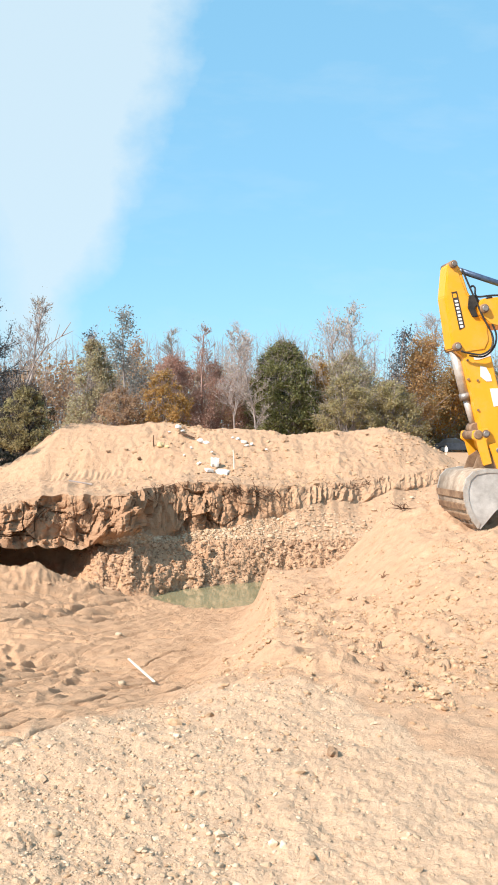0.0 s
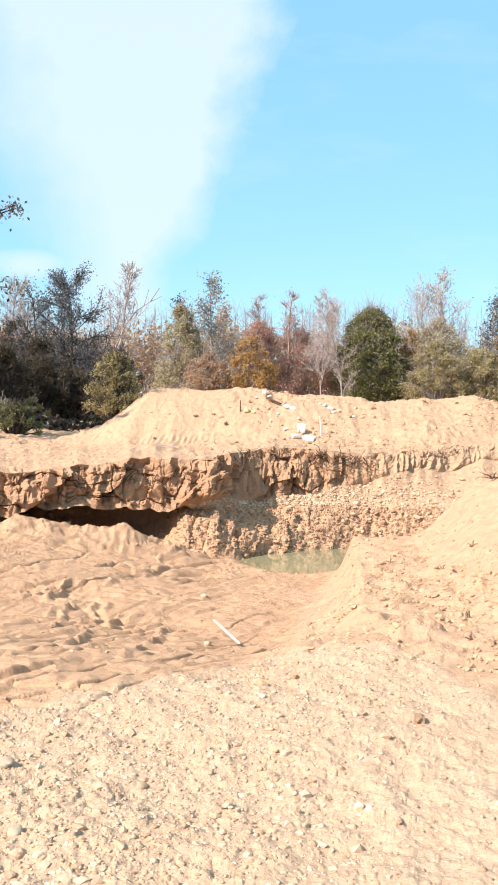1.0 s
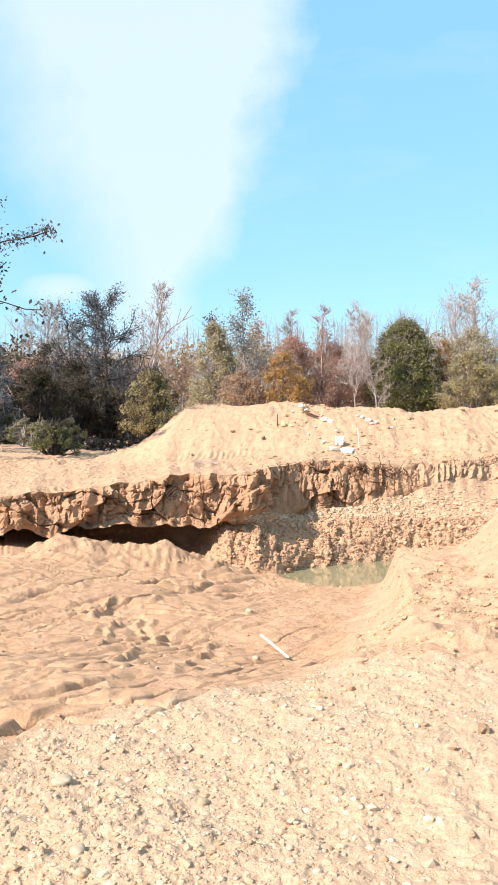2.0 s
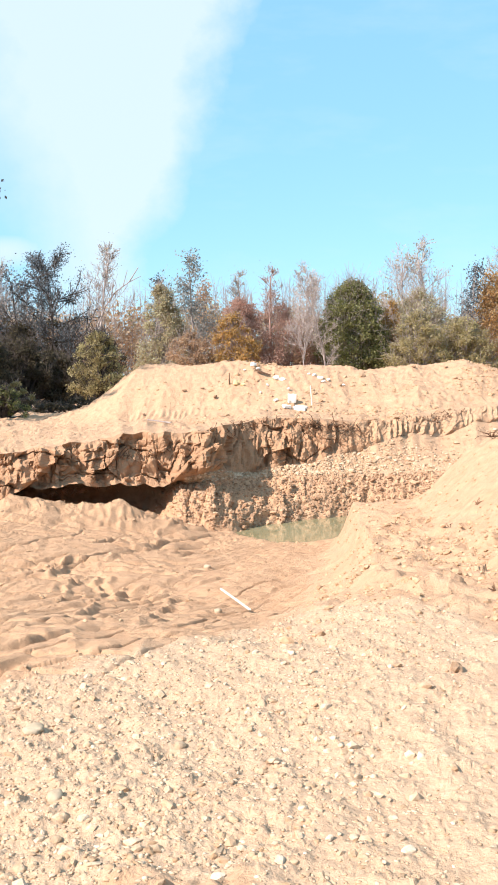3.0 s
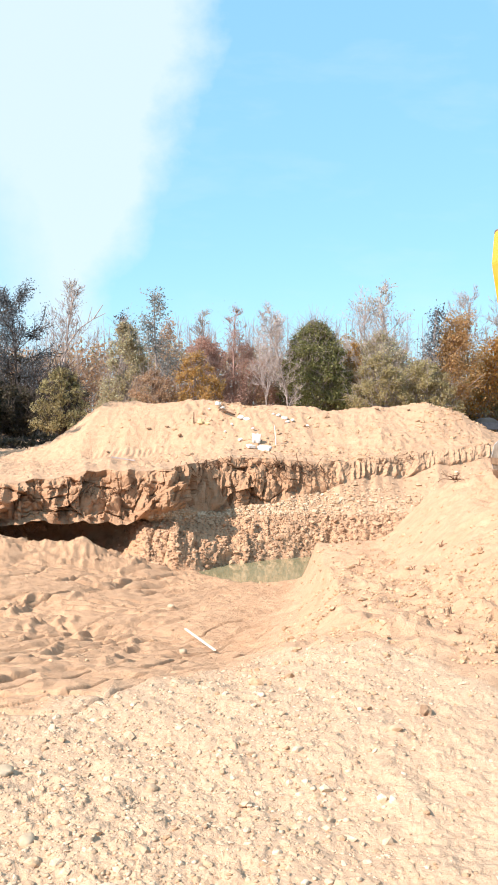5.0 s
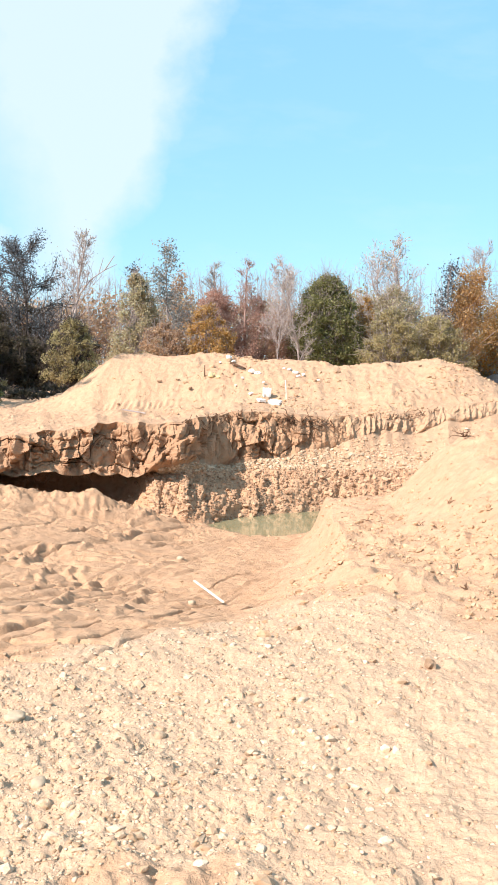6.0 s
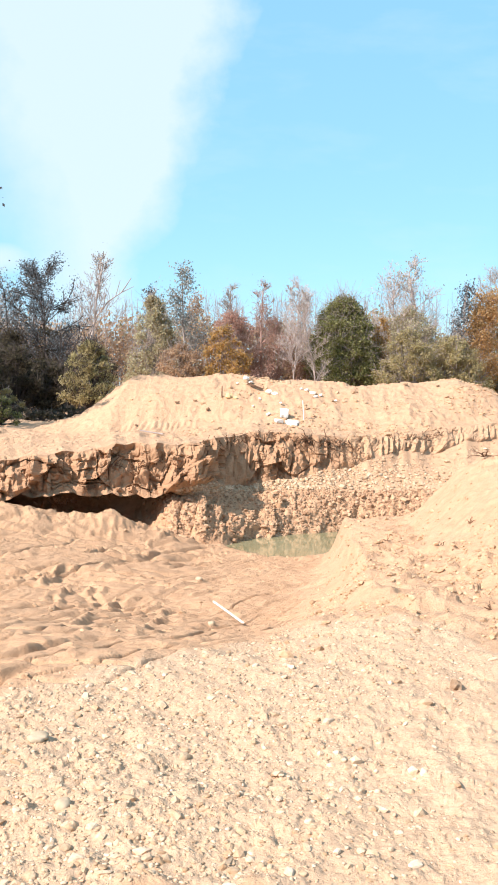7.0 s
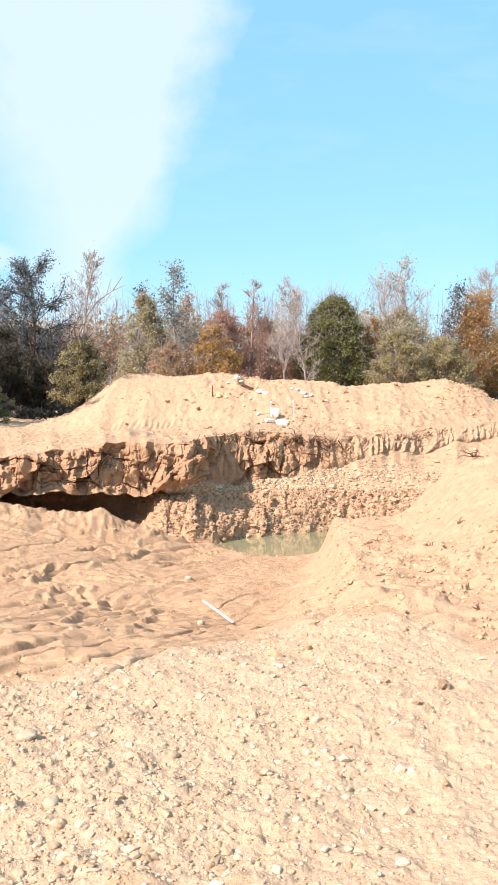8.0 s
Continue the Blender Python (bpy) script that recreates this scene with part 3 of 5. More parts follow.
# still green-brown water in the hollow
def pool():
    bm = bmesh.new()
    ring = []
    for i in range(64):
        a = 2 * math.pi * i / 64
        ring.append(bm.verts.new((-0.62 + 1.75 * math.cos(a), 18.5 + 2.6 * math.sin(a), -1.31)))
    low = [bm.verts.new((v.co.x, v.co.y, -1.9)) for v in ring]
    bm.faces.new(ring)
    bm.faces.new(list(reversed(low)))
    for i in range(64):
        j = (i + 1) % 64
        bm.faces.new((ring[i], low[i], low[j], ring[j]))
    me = bpy.data.meshes.new("water")
    bmesh.ops.recalc_face_normals(bm, faces=bm.faces)
    bm.to_mesh(me)
    bm.free()
    me.materials.append(WATER)
    tagged(new("water", me), "murky green-grey standing water in the pit", "water", kind="structure")


pool()


# ---- stones ----
def ico(level):
    bm = bmesh.new()
    bmesh.ops.create_icosphere(bm, subdivisions=level, radius=1)
    v = np.array([p.co[:] for p in bm.verts])
    f = np.array([[q.index for q in p.verts] for p in bm.faces])
    bm.free()
    return v, f


ICO1, ICO2, ICO3 = ico(1), ico(2), ico(3)


def stone_field(name, points, sizes, material, shape, rng, flat=0.65, sink=0.25, rough=0.28, smooth=True):
    """Many stones in one mesh, each squashed, bumped and turned by chance."""
    bv, bf = shape
    n, k = len(points), len(bv)
    local = np.broadcast_to(bv[None], (n, k, 3)).copy()
    local *= 1 + rough * rng.uniform(-1, 1, (n, k, 1))
    local *= np.stack([rng.uniform(0.75, 1.35, n), rng.uniform(0.6, 1.0, n), rng.uniform(flat - 0.2, flat + 0.2, n)], -1)[:, None, :]
    tilt = rng.uniform(-0.5, 0.5, n)
    c, s = np.cos(tilt)[:, None], np.sin(tilt)[:, None]
    y, z = local[..., 1] * c - local[..., 2] * s, local[..., 1] * s + local[..., 2] * c
    spin = rng.uniform(0, 2 * math.pi, n)
    c, s = np.cos(spin)[:, None], np.sin(spin)[:, None]
    x, y = local[..., 0] * c - y * s, local[..., 0] * s + y * c
    local = np.stack([x, y, z], -1) * sizes[:, None, None]
    at = points.copy()
    at[:, 2] += sizes * (flat - sink) * 0.6
    verts = (local + at[:, None, :]).reshape(-1, 3)
    faces = (bf[None] + (np.arange(n) * k)[:, None, None]).reshape(-1, 3)
    return mesh_from(name, verts, faces, material, smooth)


def floor_points(rng, n, x0, x1, y0, y1, keep=None):
    x = rng.uniform(0, 1, n)
    y = y0 * (y1 / y0) ** rng.uniform(0, 1, n)
    w = width_at(y)
    x = (x0 + (x1 - x0) * x) * w
    ok = np.ones(n, bool) if keep is None else keep(x, y, rng)
    x, y = x[ok], y[ok]
    return np.stack([x, y, floor_z(x, y) + floor_relief(x, y)], -1)


def sheet_points(rng, n, rows):
    cols = np.where((GU[0] > -0.42) & (GU[0] < 0.34))[0]
    i, j = rng.choice(rows, n), rng.choice(cols, n)
    return i, j, np.stack([GX[i, j], GY[i, j], GZ[i, j]], -1)


def all_stones():
    rng = np.random.default_rng(7)

    def on_gravel(x, y, r):
        m = gravel_share(x, y) * (0.15 + 0.85 * step(0.7, -0.5, x - 0.25 * (y - 4)))
        return r.uniform(0, 1, len(x)) < m

    p = floor_points(rng, 5200, -0.5, 0.42, 2.3, 7.5, on_gravel)
    s = np.clip(0.0095 * np.exp(rng.normal(0, 0.55, len(p))), 0.004, 0.032)
    me = stone_field("gravel", p, s, GRAVEL, ICO1, rng, 0.55, 0.55, 0.3, False)
    tagged(new("gravel", me), "pale rounded pebbles and gravel bedded in sand", "gravel", kind="stuff")
    p = floor_points(rng, 24000, -0.5, 0.42, 2.3, 8.0, on_gravel)
    s = np.clip(0.0065 * np.exp(rng.normal(0, 0.4, len(p))), 0.003, 0.02)
    me = stone_field("grit", p, s, GRAVEL, ICO1, rng, 0.5, 0.55)
    tagged(new("grit", me), "fine grit and small chippings bedded in sand", "gravel", kind="stuff")

    foot_rows = np.where(GT == 1)[0]
    i, j, p = sheet_points(rng, 20000, foot_rows)
    u = GU[i, j]
    ok = (u > -0.19 + rng.uniform(0, 0.03, len(u))) & (u < 0.2)
    p = p[ok]
    s = np.clip(0.0125 * np.exp(rng.normal(0, 0.6, len(p))), 0.006, 0.075)
    me = stone_field("scree", p, s, SCREE, ICO1, rng, 0.7, 0.3, 0.3, False)
    tagged(new("scree", me), "brown broken stones on the pit's steep side", "scree", kind="stuff")

    i, j, p = sheet_points(rng, 12000, np.where(GT == 2)[0])
    u = GU[i, j]
    ok = (u > -0.155) & (rng.uniform(0, 1, len(u)) < 0.12 + 0.88 * step(22.2, 20.8, p[:, 1]))
    p = p[ok]
    s = np.clip(0.018 * np.exp(rng.normal(0, 0.5, len(p))), 0.007, 0.07)
    me = stone_field("bench_stones", p, s, GRAVEL, ICO1, rng, 0.6, 0.25, 0.3, False)
    tagged(new("bench_stones", me), "pale stones strewn over the dug bench", "stones", kind="stuff")

    def on_heap(x, y, r):
        m = step(-0.35, 0.5, x + 0.045 * (16.5 - np.minimum(y, 16.5))) * step(4.8, 6.5, y)
        clump = step(-0.05, 0.45, fbm(x * 1.5, y * 1.1, 3, 91))
        return r.uniform(0, 1, len(x)) < m * (0.06 + 0.94 * clump)

    p = floor_points(rng, 15000, -0.1, 0.34, 5.0, 15.5, on_heap)
    s = np.clip(0.0105 * np.exp(rng.normal(0, 0.6, len(p))), 0.004, 0.04)
    me = stone_field("clods", p, s, CLODS, ICO1, rng, 0.65, 0.35, 0.3, False)
    tagged(new("clods", me), "crumbly lumps of sandy earth on the heap", "clods", kind="stuff")

    def in_pit(x, y, r):
        m = step(0.3, -0.6, x + 0.045 * (16.5 - np.minimum(y, 16.5))) * step(6.3, 7.5, y)
        return r.uniform(0, 1, len(x)) < m * (0.3 + 0.7 * step(0.0, 0.4, fbm(x * 1.2, y * 1.2, 3, 93)))

    p = floor_points(rng, 1500, -0.45, 0.05, 6.0, 17.0, in_pit)
    s = np.clip(0.011 * np.exp(rng.normal(0, 0.55, len(p))), 0.005, 0.04)
    me = stone_field("pit_crumbs", p, s, CLODS, ICO2, rng, 0.55, 0.4, 0.22, False)
    tagged(new("pit_crumbs", me), "crumbs of earth scattered over the pit floor", "clods", kind="stuff")

    i, j, p = sheet_points(rng, 52000, np.where(GT == 4)[0][:168])
    m = 0.08 + 0.92 * step(0.0, 0.5, fbm(p[:, 0] * 0.8, p[:, 1] * 0.8, 3, 95))
    m = m * (0.3 + 0.7 * step(-0.24, -0.14, GU[i, j]))
    p = p[(rng.uniform(0, 1, len(p)) < m * 0.6) & (p[:, 1] < 29)]
    s = np.clip(0.014 * np.exp(rng.normal(0, 0.6, len(p))) * (0.6 + 0.6 * step(-4.0, -2.0, p[:, 0])), 0.006, 0.07)
    me = stone_field("mound_lumps", p, s, CLODS, ICO1, rng, 0.6, 0.35, 0.3, False)
    tagged(new("mound_lumps", me), "earth lumps and stones over the spoil mound", "clods", kind="stuff")


all_stones()


def rock(name, label, category, at, size, material, seed, squash=0.6, group="", jag=0.2, sink=0.3, shape=None, smooth=True):
    """One larger stone or lump of rubble, chipped and turned."""
    rng = np.random.default_rng(seed)
    v, f = shape or ICO3
    n = np.array([fbm(p[0] * 1.4 + seed, p[1] * 1.4 + p[2] * 0.7, 3, seed) for p in v])
    w = v * (1 + jag * n)[:, None]
    w = np.sign(w) * np.abs(w) ** 0.8
    w = w * np.array([1.0, rng.uniform(0.65, 0.9), squash]) * size
    a = rng.uniform(0, 6.28)
    w[:, 0], w[:, 1] = w[:, 0] * math.cos(a) - w[:, 1] * math.sin(a), w[:, 0] * math.sin(a) + w[:, 1] * math.cos(a)
    ob = new(name, mesh_from(name, w, f, material, smooth))
    ob.location = (at[0], at[1], top_z(at[0], at[1]) + size * squash * (1 - 2 * sink))
    return tagged(ob, label, category, group)


rock("boulder", "pale rounded boulder half sunk in the gravel", "rock", (-1.46, 3.86), 0.046, PALEROCK, 5, 0.36, "", 0.5, 0.44)
rock("boulder", "pale flat-topped stone bedded in gravel", "rock", (-1.18, 3.2), 0.04, PALEROCK, 2, 0.6)
rock("boulder", "dark brown clod lying on pale gravel", "rock", (0.47, 4.85), 0.042, BROWNROCK, 3, 0.55, "", 0.7, 0.3, ICO2, False)


# ---- trees ----
def tubes(name, segs, material, sides=5):
    """One mesh of tapered limbs. segs: rows of start, end, radius at each."""
    s = np.asarray(segs, float)
    p0, p1, r0, r1 = s[:, 0:3], s[:, 3:6], s[:, 6], s[:, 7]
    d = p1 - p0
    d /= np.maximum(np.linalg.norm(d, axis=1, keepdims=True), 1e-6)
    ref = np.where(np.abs(d[:, 2:3]) > 0.9, np.array([[1.0, 0, 0]]), np.array([[0, 0, 1.0]]))
    e1 = np.cross(d, ref)
    e1 /= np.linalg.norm(e1, axis=1, keepdims=True)
    e2 = np.cross(d, e1)
    a = 2 * math.pi * np.arange(sides) / sides
    ring = np.cos(a)[None, :, None] * e1[:, None, :] + np.sin(a)[None, :, None] * e2[:, None, :]
    v = np.concatenate([p0[:, None] + ring * r0[:, None, None], p1[:, None] + ring * r1[:, None, None]], 1).reshape(-1, 3)
    k = np.arange(sides)
    q = np.stack([k, (k + 1) % sides, (k + 1) % sides + sides, k + sides], -1)
    f = (q[None] + (np.arange(len(s)) * 2 * sides)[:, None, None]).reshape(-1, 4)
    return mesh_from(name, v, f, material, True)


def leaves(name, centres, size, material, rng, slim=0.6, droop=0.3):
    """One mesh of small folded leaves."""
    n = len(centres)
    d = rng.normal(size=(n, 3))
    d[:, 2] -= droop
    d /= np.linalg.norm(d, axis=1, keepdims=True)
    e = np.cross(d, rng.normal(size=(n, 3)) + np.array([0, 0, 1.4]))
    e /= np.linalg.norm(e, axis=1, keepdims=True)
    g = np.cross(d, e)
    L = (size * rng.uniform(0.6, 1.4, n))[:, None]
    mid = centres + d * L * 0.5 - g * L * 0.12
    v = np.stack([centres, mid + e * L * slim * 0.5 + g * L * 0.12, centres + d * L, mid - e * L * slim * 0.5 + g * L * 0.12], 1).reshape(-1, 3)
    f = np.arange(4 * n).reshape(n, 4)
    return mesh_from(name, v, f, material, False)


def grow(rng, height, spread, limbs, depth, trunk_r, low=0.3, lift=0.6, lean=0.0, wobble=0.1):
    """A trunk with limbs that fork. Returns the limbs and the tips of the twigs."""
    segs, tips = [], []

    def limb(p, d, length, r, level):
        steps = 4 if level else 11
        for i in range(steps):
            d = d + rng.normal(0, wobble * (1.4 if level else 0.5), 3)
            d[2] += 0.05 if level else 0.02
            d /= np.linalg.norm(d)
            q = p + d * length / steps
            taper = 0.78 if level else 0.90
            segs.append((*p, *q, r, r * taper))
            p, r = q, r * taper
            t = (i + 1) / steps
            if level == 0:
                if t > low:
                    for _ in range(limbs):
                        a = rng.uniform(0, 6.283)
                        up = lift * rng.uniform(0.6, 1.4)
                        nd = np.array([math.cos(a), math.sin(a), up])
                        nd /= np.linalg.norm(nd)
                        size = spread * (1.15 - 0.75 * (t - low) / (1 - low)) * rng.uniform(0.6, 1.15)
                        limb(p, nd, size, r * 0.5, 1)
            elif level < depth and i >= 1:
                for _ in range(2):
                    nd = d + rng.normal(0, 0.55, 3)
                    nd[2] += 0.15
                    nd /= np.linalg.norm(nd)
                    limb(p, nd, length * rng.uniform(0.35, 0.6), r * 0.6, level + 1)
            if level >= max(1, depth - 1):
                tips.append(p)
        tips.append(p)

    limb(np.zeros(3), np.array([lean, 0, 1.0]), height, trunk_r, 0)
    return np.array(segs), np.array(tips)


def tree(label, at, height, spread, bark, leaf=None, count=0, leaf_size=0.2, seed=0, limbs=2, depth=2, low=0.3, lift=0.6, lean=0.0, scatter=0.35, twig=0.02, extra=None, trunk_r=None, name="tree", category="tree", sides=4):
    rng = np.random.default_rng(seed)
    segs, tips = grow(rng, height * 0.93, spread, limbs, depth, trunk_r or height * 0.014, low, lift, lean)
    if extra:
        segs = np.vstack([segs] + [np.array([row]) for row in extra])
    segs[:, 6:8] = np.maximum(segs[:, 6:8], twig)
    top = thing(name, label, category, (at[0], at[1], 0.38), "trees at the clearing's edge")
    part("trunk", tubes("trunk", segs, bark, sides), bark, top, "bare limbs and trunk" if not leaf else "")
    if leaf:
        pick = tips[rng.integers(0, len(tips), count)] + rng.normal(0, scatter, (count, 3))
        part("crown", leaves("crown", pick, leaf_size, leaf, rng), leaf, top, "many small leaves with gaps between")
    return top


def bush(label, at, height, width, leaf, count, leaf_size, seed, bark=None, name="bush", pointed=0.5, depth_w=None, ground_z=0.38):
    """A shrub of many stems whose leaves lie in uneven clumps."""
    rng = np.random.default_rng(seed)
    count = int(count * 1.5)
    clumps = max(14, int(count / 110))
    z = rng.uniform(0.06, 1, clumps) ** 0.8
    half = width / 2 * np.maximum(0.03, 1 - z ** (1.1 + 2.2 * (1 - pointed))) ** 0.6 * rng.uniform(0.15, 1.0, clumps) ** 0.6
    a = rng.uniform(0, 6.283, clumps)
    c = np.stack([half * np.cos(a), half * np.sin(a) * (depth_w or 0.8), z * height * 0.94], -1)
    r = 0.085 * (width * height) ** 0.5 * rng.uniform(0.6, 1.5, clumps) * (1.15 - 0.5 * z)
    w = r / r.sum()
    k = rng.choice(clumps, count, p=w)
    d = rng.normal(size=(count, 3))
    d *= (rng.uniform(0.25, 1.15, count) / np.linalg.norm(d, axis=1))[:, None]
    p = c[k] + d * r[k][:, None] * np.array([1, 1, 0.85])
    p[:, 2] = np.maximum(p[:, 2], 0.02)
    stems = []
    for q in c:
        base = np.array([rng.normal(0, width * 0.06), rng.normal(0, width * 0.05), -0.05])
        mid = base + (q - base) * 0.5 + rng.normal(0, 0.1 * width * 0.3, 3)
        stems += [(*base, *mid, 0.034, 0.024), (*mid, *q, 0.024, 0.013)]
        for _ in range(6):
            e = q + rng.normal(0, 1, 3) * r.mean() * 1.2 + np.array([0, 0, 0.5 * r.mean()])
            stems.append((*q, *e, 0.014, 0.009))
    top = thing(name, label, "bush", (at[0], at[1], ground_z), "bushes at the clearing's edge")
    bark = bark or (DARKBARK if leaf is L_SHADED else GREYBARK)
    part("branchwork", tubes("branchwork", stems, bark, 3), bark, top)
    part("foliage", leaves("foliage", p, leaf_size, leaf, rng), leaf, top)
    return top


L_EVER = leaf_material("dark_evergreen_leaf", (0.14, 0.15, 0.055), (0.23, 0.235, 0.09), (0.38, 0.375, 0.165), shine=0.4)
L_BLUE = leaf_material("blue_green_leaf", (0.085, 0.10, 0.105), (0.145, 0.16, 0.168), (0.28, 0.29, 0.31), shine=0.5)
L_SILVER = leaf_material("silvery_leaf", (0.20, 0.22, 0.20), (0.32, 0.34, 0.32), (0.46, 0.48, 0.46), shine=0.5)
# the thicket's inner shade, put into the leaf colour
L_SHADED = leaf_material("shaded_leaf", (0.055, 0.05, 0.035), (0.095, 0.08, 0.05), (0.15, 0.125, 0.075))
L_OLIVE = leaf_material("olive_leaf", (0.33, 0.285, 0.13), (0.45, 0.385, 0.195), (0.56, 0.49, 0.28))
L_BROWN = leaf_material("brown_leaf", (0.42, 0.265, 0.16), (0.54, 0.375, 0.24), (0.62, 0.48, 0.33))
L_RED = leaf_material("reddish_leaf", (0.46, 0.255, 0.19), (0.58, 0.37, 0.29), (0.64, 0.48, 0.40))
L_ORANGE = leaf_material("orange_leaf", (0.36, 0.175, 0.05), (0.52, 0.275, 0.075), (0.59, 0.37, 0.12))
L_GOLD = leaf_material("gold_leaf", (0.43, 0.25, 0.075), (0.55, 0.345, 0.125), (0.62, 0.44, 0.2))
L_RUST = leaf_material("rust_leaf", (0.42, 0.245, 0.10), (0.54, 0.335, 0.15), (0.62, 0.45, 0.23))
L_PALE = leaf_material("straw_leaf", (0.389, 0.329, 0.194), (0.538, 0.463, 0.284), (0.600, 0.600, 0.419))


def woodland():
    """The row of autumn trees behind the clearing, from the dark clump on the near side to the car park."""
    # nearer clump
    tree("tall broadleaf tree with grey-green leaves beside the clearing", (-14.1, 26), 9.2, 4.3, DARKBARK, L_BLUE, 22000, 0.10, 101, 4, 2, 0.52, 0.30, 0.0, 0.13)
    # out of the camera's view, added only for the shadow it casts
    tree("tall unseen tree added to shade the thicket", (-19.0, 31), 11.0, 4.6, DARKBARK, L_SHADED, 12000, 0.17, 106, 4, 2, 0.25, 0.5, 0.0, 0.25)
    tree("dark bluish-leaved tree in the thicket", (-15.5, 55), 8.3, 2.7, DARKBARK, L_BLUE, 14000, 0.10, 102, 5, 2, 0.12, 0.55, 0.0, 0.15)
    tree("dark slim tree with thin leaves in the thicket", (-18.0, 57), 7.6, 1.9, DARKBARK, L_BLUE, 1950, 0.14, 103, 2, 2, 0.25, 0.8)
    limb = [(0.1, 0, 5.0, 1.1, 0, 7.4, 0.08, 0.065), (1.1, 0, 7.4, 2.0, 0, 8.6, 0.065, 0.05), (2.0, 0, 8.6, 3.1, 0.2, 9.4, 0.05, 0.035),
            (3.1, 0.2, 9.4, 3.9, 0.2, 10.6, 0.05, 0.03), (2.6, 0.1, 9.0, 3.0, 0.1, 10.4, 0.04, 0.02), (3.1, 0.2, 9.4, 4.1, 0.3, 9.9, 0.04, 0.02), (1.6, 0, 8.1, 1.9, 0, 9.7, 0.04, 0.02)]
    tree("leafless tree with one long crooked side limb", (-19.2, 80), 12.7, 2.5, GREYBARK, L_PALE, 300, 0.12, 104, 4, 3, 0.40, 1.5, 0.02, twig=0.012, extra=limb)
    tree("bare thin tree behind the thicket", (-25.0, 70), 9.5, 2.9, GREYBARK, L_PALE, 500, 0.12, 105, 5, 3, 0.4, 1.1, twig=0.012)
    bush("light olive leafy shrub in sun", (-10.9, 46), 3.7, 2.8, L_OLIVE, 9500, 0.10, 110, DARKBARK, pointed=0.35)
    bush("reddish-brown autumn shrub in the thicket", (-23.5, 66), 6.0, 6.3, L_RED, 6240, 0.17, 111, PINKBARK)
    bush("reddish-brown autumn shrub in the thicket", (-19.5, 68), 5.2, 5.8, L_BROWN, 5760, 0.17, 112, PINKBARK)
    # undergrowth and deep shrubs: their near-black leaves paint the thicket's shade
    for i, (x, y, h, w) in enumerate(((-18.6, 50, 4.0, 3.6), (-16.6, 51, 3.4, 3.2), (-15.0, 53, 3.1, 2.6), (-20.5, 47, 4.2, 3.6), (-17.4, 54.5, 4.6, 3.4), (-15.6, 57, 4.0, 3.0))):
        bush("undergrowth of brambles and twigs, shade put into its colour", (x, y), h, w * 1.35, L_SHADED, 5520, 0.14, 120 + i)
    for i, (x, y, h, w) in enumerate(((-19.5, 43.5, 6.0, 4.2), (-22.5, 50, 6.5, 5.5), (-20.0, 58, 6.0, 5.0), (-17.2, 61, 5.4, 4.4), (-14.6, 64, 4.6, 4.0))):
        bush("shrub in the thicket's depth, shade put into its colour", (x, y), h, w, L_SHADED, 3200, 0.16, 220 + i)
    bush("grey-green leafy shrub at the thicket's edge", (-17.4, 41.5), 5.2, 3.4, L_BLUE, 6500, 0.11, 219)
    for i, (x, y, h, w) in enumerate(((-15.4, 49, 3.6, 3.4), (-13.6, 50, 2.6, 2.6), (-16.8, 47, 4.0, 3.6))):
        bush("undergrowth of brambles and twigs, shade put into its colour", (x, y), h, w, L_SHADED, 5000, 0.12, 280 + i)
    bush("leafy green shrub at the mound's foot", (-10.35, 30.0), 1.05, 1.7, L_EVER, 6500, 0.06, 132, DARKBARK)
    bush("low green weeds at the mound's foot", (-14.9, 41.5), 1.1, 2.5, L_OLIVE, 1920, 0.09, 130)
    bush("low green weeds at the mound's foot", (-16.6, 42.5), 1.4, 2.5, L_EVER, 2160, 0.10, 131)
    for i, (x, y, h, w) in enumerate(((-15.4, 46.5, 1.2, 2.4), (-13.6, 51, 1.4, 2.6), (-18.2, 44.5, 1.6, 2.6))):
        bush("low weeds before the thicket, partly in place of shade", (x, y), h, w, L_SHADED if i % 2 else L_OLIVE, 1100, 0.11, 240 + i)
    # the low dark ones are added to imitate shadow on bare ground
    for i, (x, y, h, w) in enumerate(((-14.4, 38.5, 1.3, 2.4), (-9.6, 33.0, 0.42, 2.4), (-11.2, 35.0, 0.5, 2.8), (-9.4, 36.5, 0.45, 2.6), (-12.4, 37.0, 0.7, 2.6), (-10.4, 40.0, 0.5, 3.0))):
        bush("low weeds before the thicket, partly in place of shade", (x, y), h, w, L_EVER if i == 0 else L_SHADED, 1600, 0.07, 260 + i)
    # far row
    bush("straw-brown pointed autumn shrub, tall as a tree", (-15.6, 94), 10.8, 6.6, L_PALE, 10080, 0.22, 140, name="bush", pointed=0.75)
    tree("slim dark spire of a young tree", (-15.9, 97), 12.0, 1.0, DARKBARK, L_BLUE, 1050, 0.22, 141, 2, 2, 0.4, 0.9)
    tree("slender tree with sparse silvery leaves", (-12.0, 92), 12.8, 2.2, GREYBARK, L_SILVER, 2600, 0.22, 142, 2, 2, 0.3, 0.9, scatter=0.4)
    tree("brown autumn tree, half bare already", (-11.6, 96), 10.6, 2.4, GREYBARK, L_BROWN, 2250, 0.20, 143, 2, 2, 0.3, 0.9)
    bush("rust-brown autumn shrub at the wood's edge", (-12.6, 90), 6.0, 6.2, L_BROWN, 6240, 0.20, 144)
